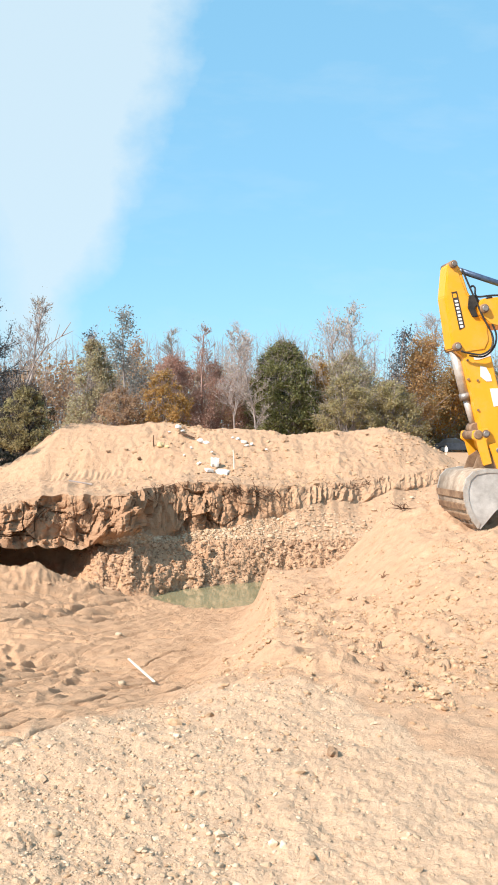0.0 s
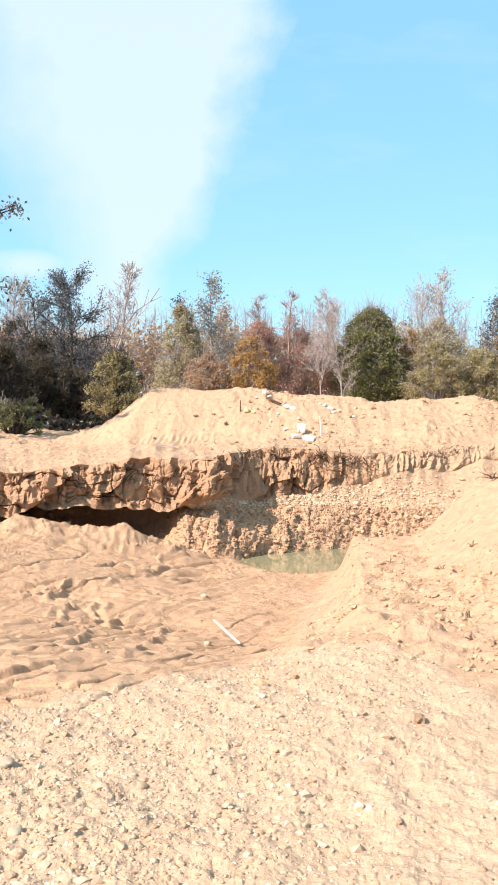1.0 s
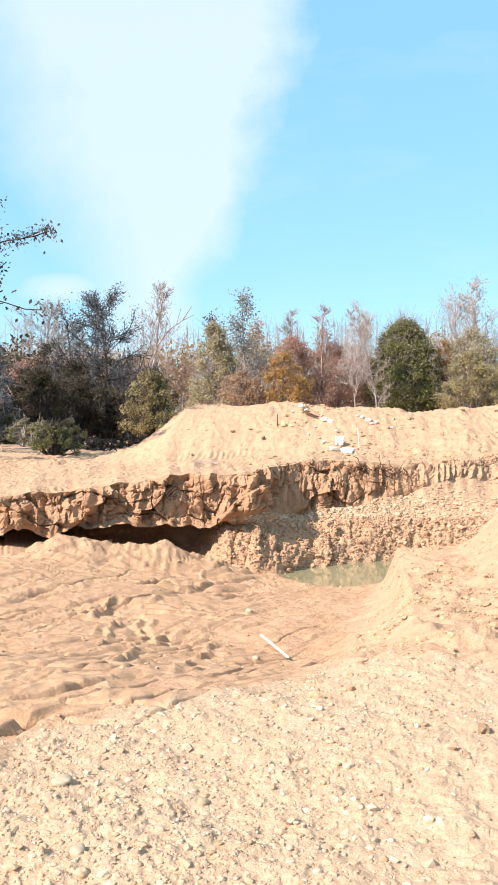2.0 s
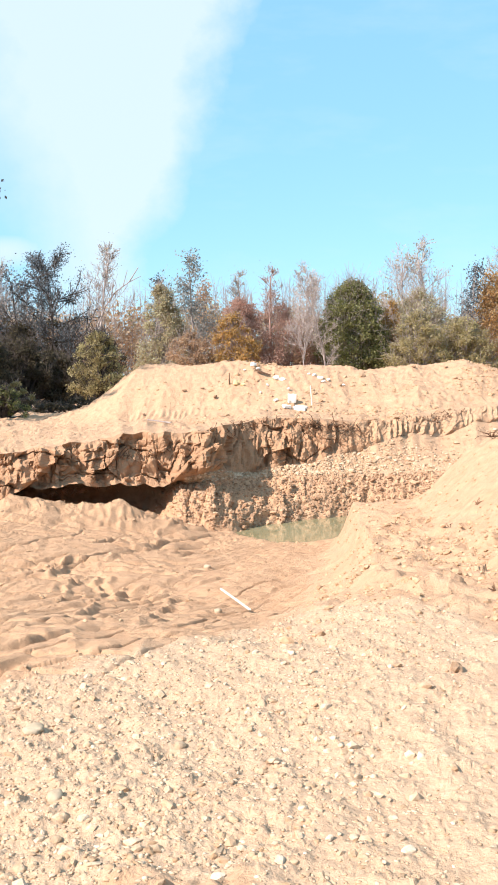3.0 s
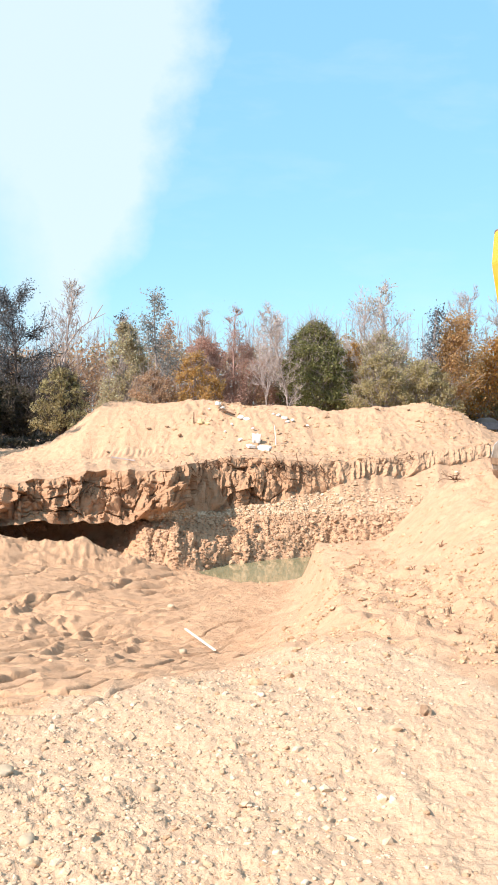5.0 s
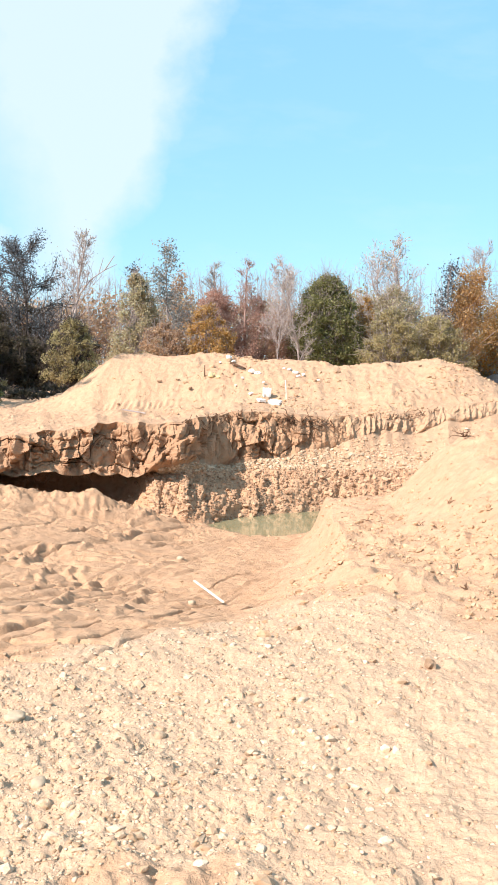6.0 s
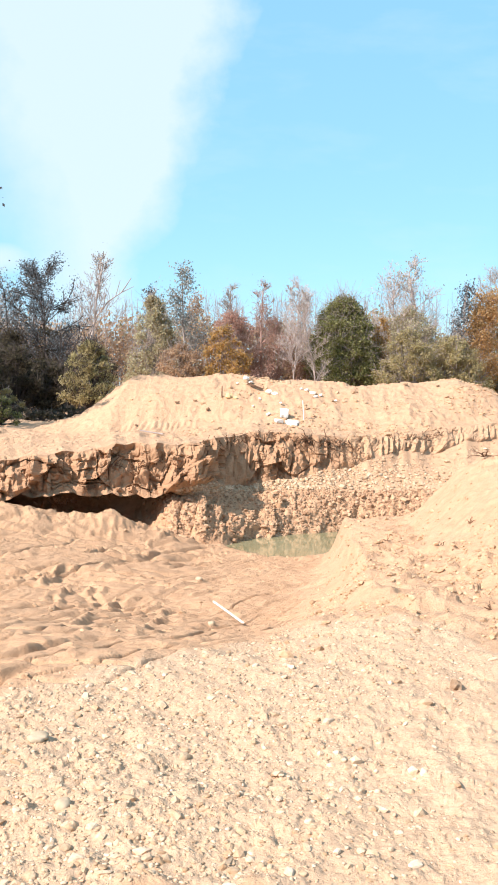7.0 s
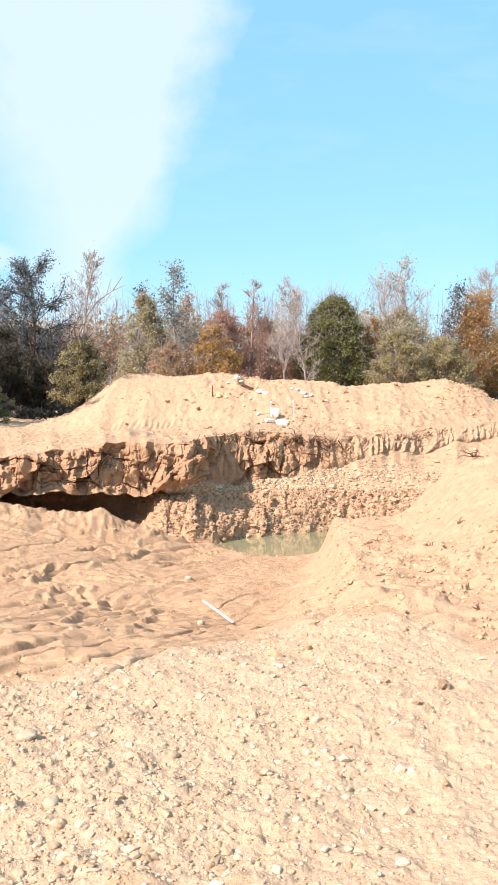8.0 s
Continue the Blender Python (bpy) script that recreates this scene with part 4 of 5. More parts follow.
    bush("pinkish-red autumn shrub with fine twigs", (-8.2, 97), 9.6, 8.0, L_RED, 10320, 0.20, 145, PINKBARK, pointed=0.6)
    bush("bright orange autumn bush in full leaf", (-8.4, 90), 7.6, 6.2, L_GOLD, 7600, 0.21, 146, pointed=0.55)
    tree("bare thin tree, straight as a pole", (-7.0, 99), 12.6, 1.6, GREYBARK, L_PALE, 500, 0.12, 147, 5, 3, 0.55, 1.1, twig=0.012)
    tree("bare thin tree, straight as a pole", (-5.2, 98), 12.4, 1.8, PINKBARK, L_PALE, 500, 0.12, 148, 5, 3, 0.5, 1.1, twig=0.012)
    bush("reddish-grey twiggy shrub nearly bare", (-4.2, 98), 9.2, 8.2, L_RED, 6240, 0.17, 149, PINKBARK, pointed=0.6)
    bush("greyish brown twiggy shrub between birches", (-1.2, 100), 8.0, 7.5, L_BROWN, 5760, 0.19, 150, PINKBARK, pointed=0.5)
    tree("pale-barked birch with fine bare twigs", (0.35, 92), 11.8, 2.0, GREYBARK, L_PALE, 200, 0.12, 151, 3, 3, 0.16, 1.5, twig=0.012, trunk_r=0.10)
    tree("pale-barked birch with fine bare twigs", (-1.8, 96), 12.0, 2.6, PALEBARK, L_PALE, 500, 0.12, 152, 5, 3, 0.2, 1.5, twig=0.012, trunk_r=0.09)
    tree("pale-barked birch with fine bare twigs", (-3.0, 101), 12.4, 2.6, PALEBARK, L_PALE, 450, 0.17, 153, 5, 3, 0.2, 1.5, twig=0.012, trunk_r=0.09)
    bush("dense dark evergreen tree with a rounded top", (2.9, 97), 11.3, 7.3, L_EVER, 30000, 0.24, 154, name="tree", pointed=0.12)
    tree("pale bare tree with upright branches", (8.0, 102), 13.8, 3.5, PALEBARK, L_PALE, 390, 0.19, 155, 5, 3, 0.35, 1.1, twig=0.012)
    tree("pale bare tree with upright branches", (11.6, 102), 15.2, 3.2, PALEBARK, L_PALE, 750, 0.19, 156, 5, 3, 0.35, 1.1, twig=0.012)
    tree("slim tree with sparse grey-green leaves", (14.0, 99), 12.6, 1.9, GREYBARK, L_BLUE, 1350, 0.24, 157, 2, 2, 0.35, 1.0)
    bush("tall straw-coloured willow shrub in seed", (9.6, 99), 10.4, 9.5, L_PALE, 12480, 0.20, 158, PALEBARK, pointed=0.6)
    bush("olive-green willow shrub at the wood's edge", (9.2, 94), 7.8, 6.8, L_OLIVE, 10080, 0.20, 159, pointed=0.5)
    bush("slim shrub with orange-tinged leaves", (6.9, 98), 9.4, 3.2, L_GOLD, 3120, 0.20, 160, pointed=0.6)
    bush("olive-green willow shrub at the wood's edge", (13.6, 96), 7.4, 7.5, L_OLIVE, 9120, 0.21, 161, pointed=0.5)
    tree("rust-brown autumn tree in full leaf", (16.8, 100), 11.2, 3.4, GREYBARK, L_RUST, 11000, 0.22, 162, 3, 2, 0.12, 0.6, scatter=0.45)
    tree("pale bare tree with upright branches", (18.0, 108), 15.2, 3.5, GREYBARK, L_PALE, 500, 0.12, 163, 5, 3, 0.4, 1.1, twig=0.012)
    tree("orange-yellow autumn tree in full leaf", (20.6, 104), 9.8, 2.8, GREYBARK, L_ORANGE, 7000, 0.26, 164, 3, 2, 0.15, 0.8, scatter=0.5)
    bush("olive shrub behind the parked car", (20.8, 106), 6.4, 7.5, L_OLIVE, 7680, 0.21, 165)
    bush("pale olive shrub behind the parked car", (16.6, 105), 7.0, 6.2, L_PALE, 6240, 0.21, 166)
    bush("brown shrub behind the parked car", (25.5, 107), 7.6, 7.5, L_BROWN, 6720, 0.21, 167)
    tree("bare thin tree with upright branches", (24.5, 110), 13.6, 3.8, GREYBARK, L_PALE, 500, 0.12, 168, 5, 3, 0.4, 1.1, twig=0.012)
    tree("golden-brown autumn tree in full leaf", (29.5, 108), 11.0, 3.0, GREYBARK, L_GOLD, 6500, 0.26, 169, 3, 2, 0.2, 0.8, scatter=0.5)
    # depth of the wood behind
    rng = np.random.default_rng(31)
    n = 110000
    x = rng.uniform(-62, 62, n)
    y = rng.uniform(110, 124, n)
    h = 8.4 + 1.8 * vnoise(x * 0.28, y * 0.1, 5) + 1.2 * vnoise(x * 0.9, y * 0.3, 6)
    p = np.stack([x, y, 0.4 + 1.1 * h * rng.uniform(0, 1, n) ** 0.8], -1)
    half = x > rng.normal(3, 18, n)
    top = thing("far_woods", "brown and olive tangle of the wood's depth", "woods")
    top["kind"] = "stuff"
    part("foliage", leaves("foliage", p[half], 0.40, L_OLIVE, rng), L_OLIVE, top)
    part("foliage", leaves("foliage", p[~half], 0.40, L_BROWN, rng), L_BROWN, top)
    stems = []
    for _ in range(760):
        a, b, t = rng.uniform(-62, 62), rng.uniform(108, 124), rng.uniform(7, 13.2)
        c = np.array([a + rng.normal(0, 0.5), b, 0.4 + t])
        stems.append((a, b, 0.2, *c, 0.07, 0.02))
        for _ in range(10):
            s = np.array([a, b, 0.2]) + (c - np.array([a, b, 0.2])) * rng.uniform(0.45, 0.95)
            e = s + np.array([rng.normal(0, 0.8), rng.normal(0, 0.5), rng.uniform(0.6, 2.0)])
            stems.append((*s, *e, 0.022, 0.011))
    part("branchwork", tubes("branchwork", stems, GREYBARK, 3), GREYBARK, top)
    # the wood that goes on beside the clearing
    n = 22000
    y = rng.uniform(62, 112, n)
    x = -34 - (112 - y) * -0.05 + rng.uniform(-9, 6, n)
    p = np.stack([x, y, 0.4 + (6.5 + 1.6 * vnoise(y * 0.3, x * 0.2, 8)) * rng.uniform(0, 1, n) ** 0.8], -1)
    side = thing("side_woods", "brown thicket along the clearing's edge, darkened for shade", "woods")
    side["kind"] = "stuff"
    # dark leaf colour paints the shade between these trees
    part("foliage", leaves("foliage", p, 0.42, L_SHADED, rng), L_SHADED, side)


woodland()


# ---- the excavator's arm, resting its bucket on the heap ----
def plate(outline, y0, y1, bevel=0.012):
    """A slab with that outline in x and z, from y0 to y1."""
    bm = bmesh.new()
    a = [bm.verts.new((x, y0, z)) for x, z in outline]
    b = [bm.verts.new((x, y1, z)) for x, z in outline]
    bm.faces.new(a)
    bm.faces.new(list(reversed(b)))
    for i in range(len(a)):
        j = (i + 1) % len(a)
        bm.faces.new((a[i], b[i], b[j], a[j]))
    bmesh.ops.recalc_face_normals(bm, faces=bm.faces)
    if bevel:
        bmesh.ops.bevel(bm, geom=list(bm.edges), offset=bevel, segments=2, affect="EDGES", clamp_overlap=True)
    return bm


def rod(p, q, r, sides=20, bevel=0.0):
    bm = bmesh.new()
    p, q = Vector(p), Vector(q)
    m = Matrix.Translation((p + q) / 2) @ (q - p).to_track_quat("Z", "Y").to_matrix().to_4x4()
    bmesh.ops.create_cone(bm, cap_ends=True, segments=sides, radius1=r, radius2=r, depth=(q - p).length, matrix=m)
    if bevel:
        bmesh.ops.bevel(bm, geom=[e for e in bm.edges if e.calc_face_angle(0) > 1.0], offset=bevel, segments=2, affect="EDGES")
    for f in bm.faces:
        f.smooth = len(f.verts) == 4
    return bm


def hose(points, r, sides=8):
    """A bent tube through those places."""
    pts = [Vector(p) for p in points]
    fine = []
    for i in range(len(pts) - 1):
        p0, p1, p2, p3 = pts[max(0, i - 1)], pts[i], pts[i + 1], pts[min(len(pts) - 1, i + 2)]
        for k in range(6):
            t = k / 6
            fine.append(0.5 * (2 * p1 + (p2 - p0) * t + (2 * p0 - 5 * p1 + 4 * p2 - p3) * t * t + (3 * p1 - p0 - 3 * p2 + p3) * t ** 3))
    fine.append(pts[-1])
    bm = bmesh.new()
    rings = []
    for i, p in enumerate(fine):
        d = (fine[min(i + 1, len(fine) - 1)] - fine[max(i - 1, 0)]).normalized()
        e = d.orthogonal().normalized() if not rings else (last - last.dot(d) * d).normalized()
        last = e
        g = d.cross(e)
        rr = r if not isinstance(r, tuple) else r[0] + (r[1] - r[0]) * i / (len(fine) - 1)
        rings.append([bm.verts.new(p + (e * math.cos(a) + g * math.sin(a)) * rr) for a in [2 * math.pi * k / sides for k in range(sides)]])
    for a, b in zip(rings, rings[1:]):
        for k in range(sides):
            f = bm.faces.new((a[k], a[(k + 1) % sides], b[(k + 1) % sides], b[k]))
            f.smooth = True
    bm.faces.new(list(reversed(rings[0])))
    bm.faces.new(rings[-1])
    return bm


def E(a, b):
    """The drawing of the arm: 303 units to the metre, from the bucket's tip."""
    return ((a - 525) / 282, (1200 - b) / 303)


def excavator():
    ex = thing("excavator", "orange-yellow excavator arm with muddy bucket on the sand heap", "excavator", (3.235, 13.45, 0.48), turn=8)
    arm_line = [E(*p) for p in ((398, 60), (418, 68), (436, 96), (472, 200), (520, 240), (562, 330), (576, 400), (566, 452), (584, 520), (650, 790), (648, 868), (612, 905), (566, 898), (536, 850),
                                (522, 750), (452, 474), (424, 450), (406, 440), (398, 385), (371, 215), (380, 84))]
    arm = part("arm", plate(arm_line, 0.03, 0.34, 0.014), PAINT, ex)
    part("cover_plate", plate([E(*p) for p in ((382, 92), (416, 88), (462, 206), (508, 250), (548, 336), (556, 396), (540, 436), (450, 452), (412, 426), (404, 380), (379, 218))], 0.018, 0.034, 0.004), PAINT, arm)
    part("decal", plate([E(*p) for p in ((397, 196), (420, 192), (456, 344), (434, 358))], 0.012, 0.019, 0), DECAL, arm, "dark label plate with worn pale marks")
    for k in range(8):
        t0, t1 = 0.22 + k * 0.095, 0.28 + k * 0.095
        a0, b0, a1, b1 = 397 + 37 * t0, 196 + 162 * t0, 397 + 37 * t1, 196 + 162 * t1
        part("decal_mark", plate([E(a0 + 5, b0 - 1), E(a0 + 18, b0 - 3), E(a1 + 18, b1 - 3), E(a1 + 5, b1 - 1)], 0.0095, 0.0125, 0), WHITE, arm)
    part("decal_mark", plate([E(402, 204), E(417, 201), E(421, 218), E(406, 221)], 0.0095, 0.0125, 0), PAINT, arm)
    part("sticker", plate([E(*p) for p in ((524, 508), (548, 514), (568, 548), (574, 574), (552, 576), (526, 556))], 0.024, 0.031, 0), WHITE, arm, "white worn warning sticker")
    part("sticker", plate([E(*p) for p in ((566, 606), (604, 604), (618, 676), (584, 684))], 0.024, 0.031, 0), WHITE, arm, "white worn warning sticker")
    part("sticker", plate([E(*p) for p in ((496, 474), (560, 446), (568, 464), (520, 482), (500, 484))], 0.024, 0.031, 0), WHITE, arm, "white worn warning sticker")
    for c in ((476, 568), (514, 572), (518, 700), (470, 486)):
        x, z = E(*c)
        part("bolt", rod((x, 0.012, z), (x, 0.05, z), 0.017, 8), RUSTY, arm)
    for c, r, reach in (((402, 77), 0.055, 0.03), ((424, 430), 0.062, 0.03), ((545, 802), 0.065, 0.05), ((600, 872), 0.06, 0.03)):
        x, z = E(*c)
        pin = part("pin", rod((x, -reach, z), (x, 0.37 + reach, z), r, 24, 0.008), RUSTY, arm, "greasy steel pivot pin")
        part("pin_cap", rod((x, -reach - 0.02, z), (x, -reach + 0.002, z), r * 0.62, 18, 0.004), STEEL, pin)
    # boom
    boom_line = [E(*p) for p in ((500, 250), (520, 222), (560, 216), (760, 190), (1100, 176), (1420, 214), (1480, 268), (1400, 330), (1080, 322), (780, 326), (600, 342), (556, 332), (514, 296))]
    boom = part("boom", plate(boom_line, -0.06, 0.43, 0.016), PAINT, ex)
    x, z = E(525, 266)
    pin = part("pin", rod((x, -0.11, z), (x, 0.54, z), 0.066, 24, 0.01), RUSTY, boom, "greasy steel pivot pin")
    part("pin_cap", rod((x, -0.135, z), (x, -0.108, z), 0.042, 18, 0.004), STEEL, pin)
    part("boom_guard", plate([E(*p) for p in ((470, 208), (500, 206), (512, 232), (494, 262), (508, 300), (486, 300), (466, 262))], -0.02, 0.40, 0.006), BLACK, boom, "black grease-stained guard")
    # cylinders
    a, b = E(404, 78), E(800, 196)
    ram = part("arm_cylinder", rod((b[0], 0.21, b[1]), (b[0] + 1.5, 0.21, b[1] - 0.42), 0.085, 24, 0.01), PAINT, ex)
    part("piston_rod", rod((a[0], 0.21, a[1]), (b[0], 0.21, b[1]), 0.043, 20), BLUESTEEL, ram, "dark oiled piston rod")
    a, m, b = E(432, 440), E(482, 640), E(520, 770)
    ram = part("bucket_cylinder", rod((a[0], 0.21, a[1]), (m[0], 0.21, m[1]), 0.072, 24, 0.01), CHROME, ex, "dusty grey hydraulic cylinder")
    part("piston_rod", rod((m[0], 0.21, m[1]), (b[0], 0.21, b[1]), 0.048, 20), CHROME, ram)
    part("cylinder_collar", rod((m[0] - 0.012, 0.21, m[1] + 0.05), (m[0] + 0.012, 0.21, m[1] - 0.05), 0.084, 24, 0.008), STEEL, ram)
    part("cylinder_eye", rod((b[0], 0.10, b[1] - 0.03), (b[0], 0.32, b[1] - 0.03), 0.085, 20, 0.01), RUSTY, ram)
    x, z = E(512, 806)
    part("link_pin", rod((x, -0.06, z), (x, 0.50, z), 0.068, 24, 0.012), RUSTY, ex, "greasy steel link pin")
    for y in (-0.045, 0.415):
        part("link", plate([E(*p) for p in ((492, 790), (556, 776), (566, 812), (548, 830), (574, 930), (540, 940), (508, 836), (490, 824))], y, y + 0.05, 0.008), PAINT, ex)
        part("link", plate([E(*p) for p in ((560, 850), (590, 840), (640, 950), (600, 962))], y + 0.008, y + 0.042, 0.006), PAINT, ex)
    # hoses
    hoses = (((430, 100), (470, 190), (520, 300), (562, 380), (560, 430), (520, 462), (462, 458), (432, 450)), ((560, 214), (536, 226), (545, 290), (580, 370), (572, 430), (530, 470), (470, 468)),
             ((470, 180), (480, 168), (492, 176), (500, 212), (560, 206), (640, 200)))
    for k, line in enumerate(hoses):
        part("hose", hose([(E(*p)[0], -0.075 + 0.03 * k, E(*p)[1]) for p in line], 0.014), BLACK, ex, "black rubber hydraulic hose")
    # bucket
    B = lambda a, b: (E(a, b)[0] - 0.15, E(a, b)[1])
    curve = [(640, 952), (560, 950), (505, 962), (478, 992), (468, 1040), (472, 1088), (486, 1134), (506, 1172), (530, 1204)]
    w0, w1 = -0.33, 0.77
    bm = bmesh.new()
    pts = [B(*p) for p in curve]
    outer = [[bm.verts.new((x, y, z)) for x, z in pts] for y in (w0 + 0.02, w1 - 0.02)]
    inner_pts = []
    for i, (x, z) in enumerate(pts):
        x0, z0 = pts[max(0, i - 1)]
        x1, z1 = pts[min(len(pts) - 1, i + 1)]
        n = Vector((z1 - z0, -(x1 - x0))).normalized()
        inner_pts.append((x - n.x * 0.03, z - n.y * 0.03))
    inner = [[bm.verts.new((x, y, z)) for x, z in inner_pts] for y in (w0 + 0.02, w1 - 0.02)]
    n = len(pts)
    for i in range(n - 1):
        bm.faces.new((outer[0][i], outer[1][i], outer[1][i + 1], outer[0][i + 1])).smooth = True
        bm.faces.new((inner[0][i], inner[0][i + 1], inner[1][i + 1], inner[1][i])).smooth = True
    for k in (0, 1):
        for i in range(n - 1):
            bm.faces.new((outer[k][i], outer[k][i + 1], inner[k][i + 1], inner[k][i]))
    for i in (0, n - 1):
        bm.faces.new((outer[0][i], inner[0][i], inner[1][i], outer[1][i]))
    bucket = part("bucket", bm, DUSTY, ex, "muddy brown worn steel digging bucket")
    cheek = [B(*p) for p in (curve[:-1] + [(540, 1206), (600, 1130), (700, 1040), (720, 990), (690, 958)])]
    for y in (w0, w1 - 0.022):
        side = part("side_plate", plate(cheek, y, y + 0.022, 0.004), SCUFFED, bucket, "scuffed grey steel side")
        rim = []
        cx, cz = B(585, 1050)
        for i in range(len(curve)):
            rim.append(B(*curve[i]))
        for i in reversed(range(len(curve))):
            x, z = B(*curve[i])
            rim.append((x + (cx - x) * 0.17, z + (cz - z) * 0.17))
        part("side_rim", plate(rim, y - 0.014 if y < 0 else y + 0.01, y + 0.012 if y < 0 else y + 0.036, 0.004), CHROME, side, "bright worn edge strip")
        part("side_brace", plate([B(*p) for p in ((610, 1120), (640, 1060), (700, 1010), (712, 1030), (660, 1090), (625, 1135))], y - 0.012 if y < 0 else y + 0.01, y + 0.012 if y < 0 else y + 0.034, 0.003), CHROME, side)
    for k, (i, j, t) in enumerate(((4, 5, 0.0), (5, 6, 0.1), (6, 7, 0.1), (7, 8, 0.2))):
        p, q = Vector(B(*curve[i])), Vector(B(*curve[j]))
        nrm = Vector((-(q - p).y, (q - p).x)).normalized()
        if nrm.x > 0:
            nrm = -nrm
        a, b = p + (q - p) * (0.15 + t), p + (q - p) * (0.75 + t * 0.5)
        part("wear_strip", plate([tuple(a - nrm * 0.01), tuple(a + nrm * 0.028), tuple(b + nrm * 0.028), tuple(b - nrm * 0.01)], w0 + 0.02, w1 - 0.02, 0.005), RUSTY, bucket)
    for k in range(5):
        y = w0 + 0.05 + k * (w1 - w0 - 0.2) / 4
        part("tooth", plate([B(500, 1168), B(522, 1160), B(548, 1198), B(556, 1238), B(546, 1240), B(522, 1206)], y, y + 0.09, 0.006), STEEL, bucket)
    for y in (0.0, 0.36):
        part("bucket_ear", plate([B(*p) for p in ((540, 960), (560, 900), (630, 850), (668, 880), (680, 962))], y, y + 0.03, 0.005), RUSTY, bucket)
    return ex


excavator()


# ---- the parked car beyond the mound ----
def parked_car():
    car = thing("car", "dark blue-black saloon car parked before the trees", "car", (20.9, 100.0, 0.42), turn=-6)
    body = [(-2.2, 0.35), (-2.22, 0.75), (-2.05, 0.92), (-1.5, 0.98), (0.75, 0.96), (1.7, 0.86), (2.12, 0.72), (2.22, 0.5), (2.18, 0.3), (1.78, 0.24), (1.72, 0.46), (1.5, 0.62), (1.26, 0.62), (1.04, 0.46), (0.98, 0.24),
            (-0.98, 0.24), (-1.04, 0.46), (-1.26, 0.62), (-1.5, 0.62), (-1.72, 0.46), (-1.78, 0.26)]
    part("body", plate(body, -0.87, 0.87, 0.05), CARPAINT, car)
    part("cabin", plate([(-1.75, 0.95), (-1.05, 1.42), (-0.2, 1.47), (0.25, 1.40), (1.0, 0.95)], -0.70, 0.70, 0.05), CARPAINT, car)
    for line in ([(-1.45, 0.99), (-0.98, 1.35), (-0.38, 1.39), (-0.38, 0.99)], [(-0.30, 0.99), (-0.30, 1.39), (0.20, 1.33), (0.72, 0.99)]):
        for y in (-0.712, 0.702):
            part("window", plate(line, y, y + 0.01, 0), CARGLASS, car, "dark reflecting side glass")
    for x in (-1.38, 1.38):
        for y in (-0.80, 0.80):
            wheel = part("wheel", rod((x, y - 0.10, 0.32), (x, y + 0.10, 0.32), 0.32, 28, 0.03), BLACK, car)
            part("rim", rod((x, y - 0.115, 0.32), (x, y + 0.115, 0.32), 0.20, 20, 0.01), STEEL, wheel, "grey alloy rim")
    for y in (-0.66, 0.66):
        part("headlight", plate([(1.98, 0.62), (2.16, 0.60), (2.10, 0.72), (1.96, 0.76)], y - 0.17, y + 0.17, 0.01), WHITE, car, "clear glass headlight")
        part("tail_light", plate([(-2.235, 0.68), (-2.16, 0.68), (-2.14, 0.84), (-2.20, 0.84)], y - 0.15, y + 0.15, 0.01), RUSTY, car, "dull red tail light")
    part("bumper", plate([(2.10, 0.32), (2.26, 0.36), (2.27, 0.48), (2.14, 0.52)], -0.80, 0.80, 0.02), BLACK, car)
    for y in (-0.90, 0.84):
        part("door_mirror", plate([(0.60, 0.96), (0.78, 0.97), (0.76, 1.08), (0.62, 1.08)], y, y + 0.08, 0.015), CARPAINT, car)


parked_car()


def marker():
    x, y = 14.0, 70.0
    post = thing("marker_post", "small white marker board on a post", "sign", (x, y, top_z(x, y)))
    part("post", plate([(-0.04, -0.1), (0.04, -0.1), (0.04, 0.85), (-0.04, 0.85)], 0, 0.07, 0.008), PALEWOOD, post)
    part("board", plate([(-0.11, 0.40), (0.11, 0.40), (0.11, 0.74), (-0.11, 0.74)], -0.03, 0.0, 0.006), WHITE, post)


marker()


# ---- rubble and litter on the mound and in the pit ----
def block(name, label, category, at, size, material, turn=0.0, tip=0.0, sink=0.15, group="", seed=0):
    """A broken block with chipped corners."""
    rng = np.random.default_rng(seed)
    bm = bmesh.new()
    bmesh.ops.create_cube(bm, size=1.0)
    bmesh.ops.subdivide_edges(bm, edges=list(bm.edges), cuts=2, use_grid_fill=True)
    for v in bm.verts:
        v.co = Vector((v.co.x * size[0], v.co.y * size[1], v.co.z * size[2])) * (1 + rng.uniform(-0.07, 0.07))
        if max(abs(v.co.x) / size[0], abs(v.co.y) / size[1]) > 0.4 and abs(v.co.z) / size[2] > 0.4 and rng.uniform() < 0.3:
            v.co *= rng.uniform(0.78, 0.92)
    bmesh.ops.bevel(bm, geom=[e for e in bm.edges if e.calc_face_angle(0) > 0.7], offset=min(size) * 0.06, segments=1, affect="EDGES")
    me = bpy.data.meshes.new(name)
    bm.to_mesh(me)
    bm.free()
    me.materials.append(material)
    ob = new(name, me)
    ob.matrix_basis = pose(at[0], at[1], top_z(*at) + size[2] * (0.5 - sink), tip, tip * 0.6, turn)
    return tagged(ob, label, category, group)


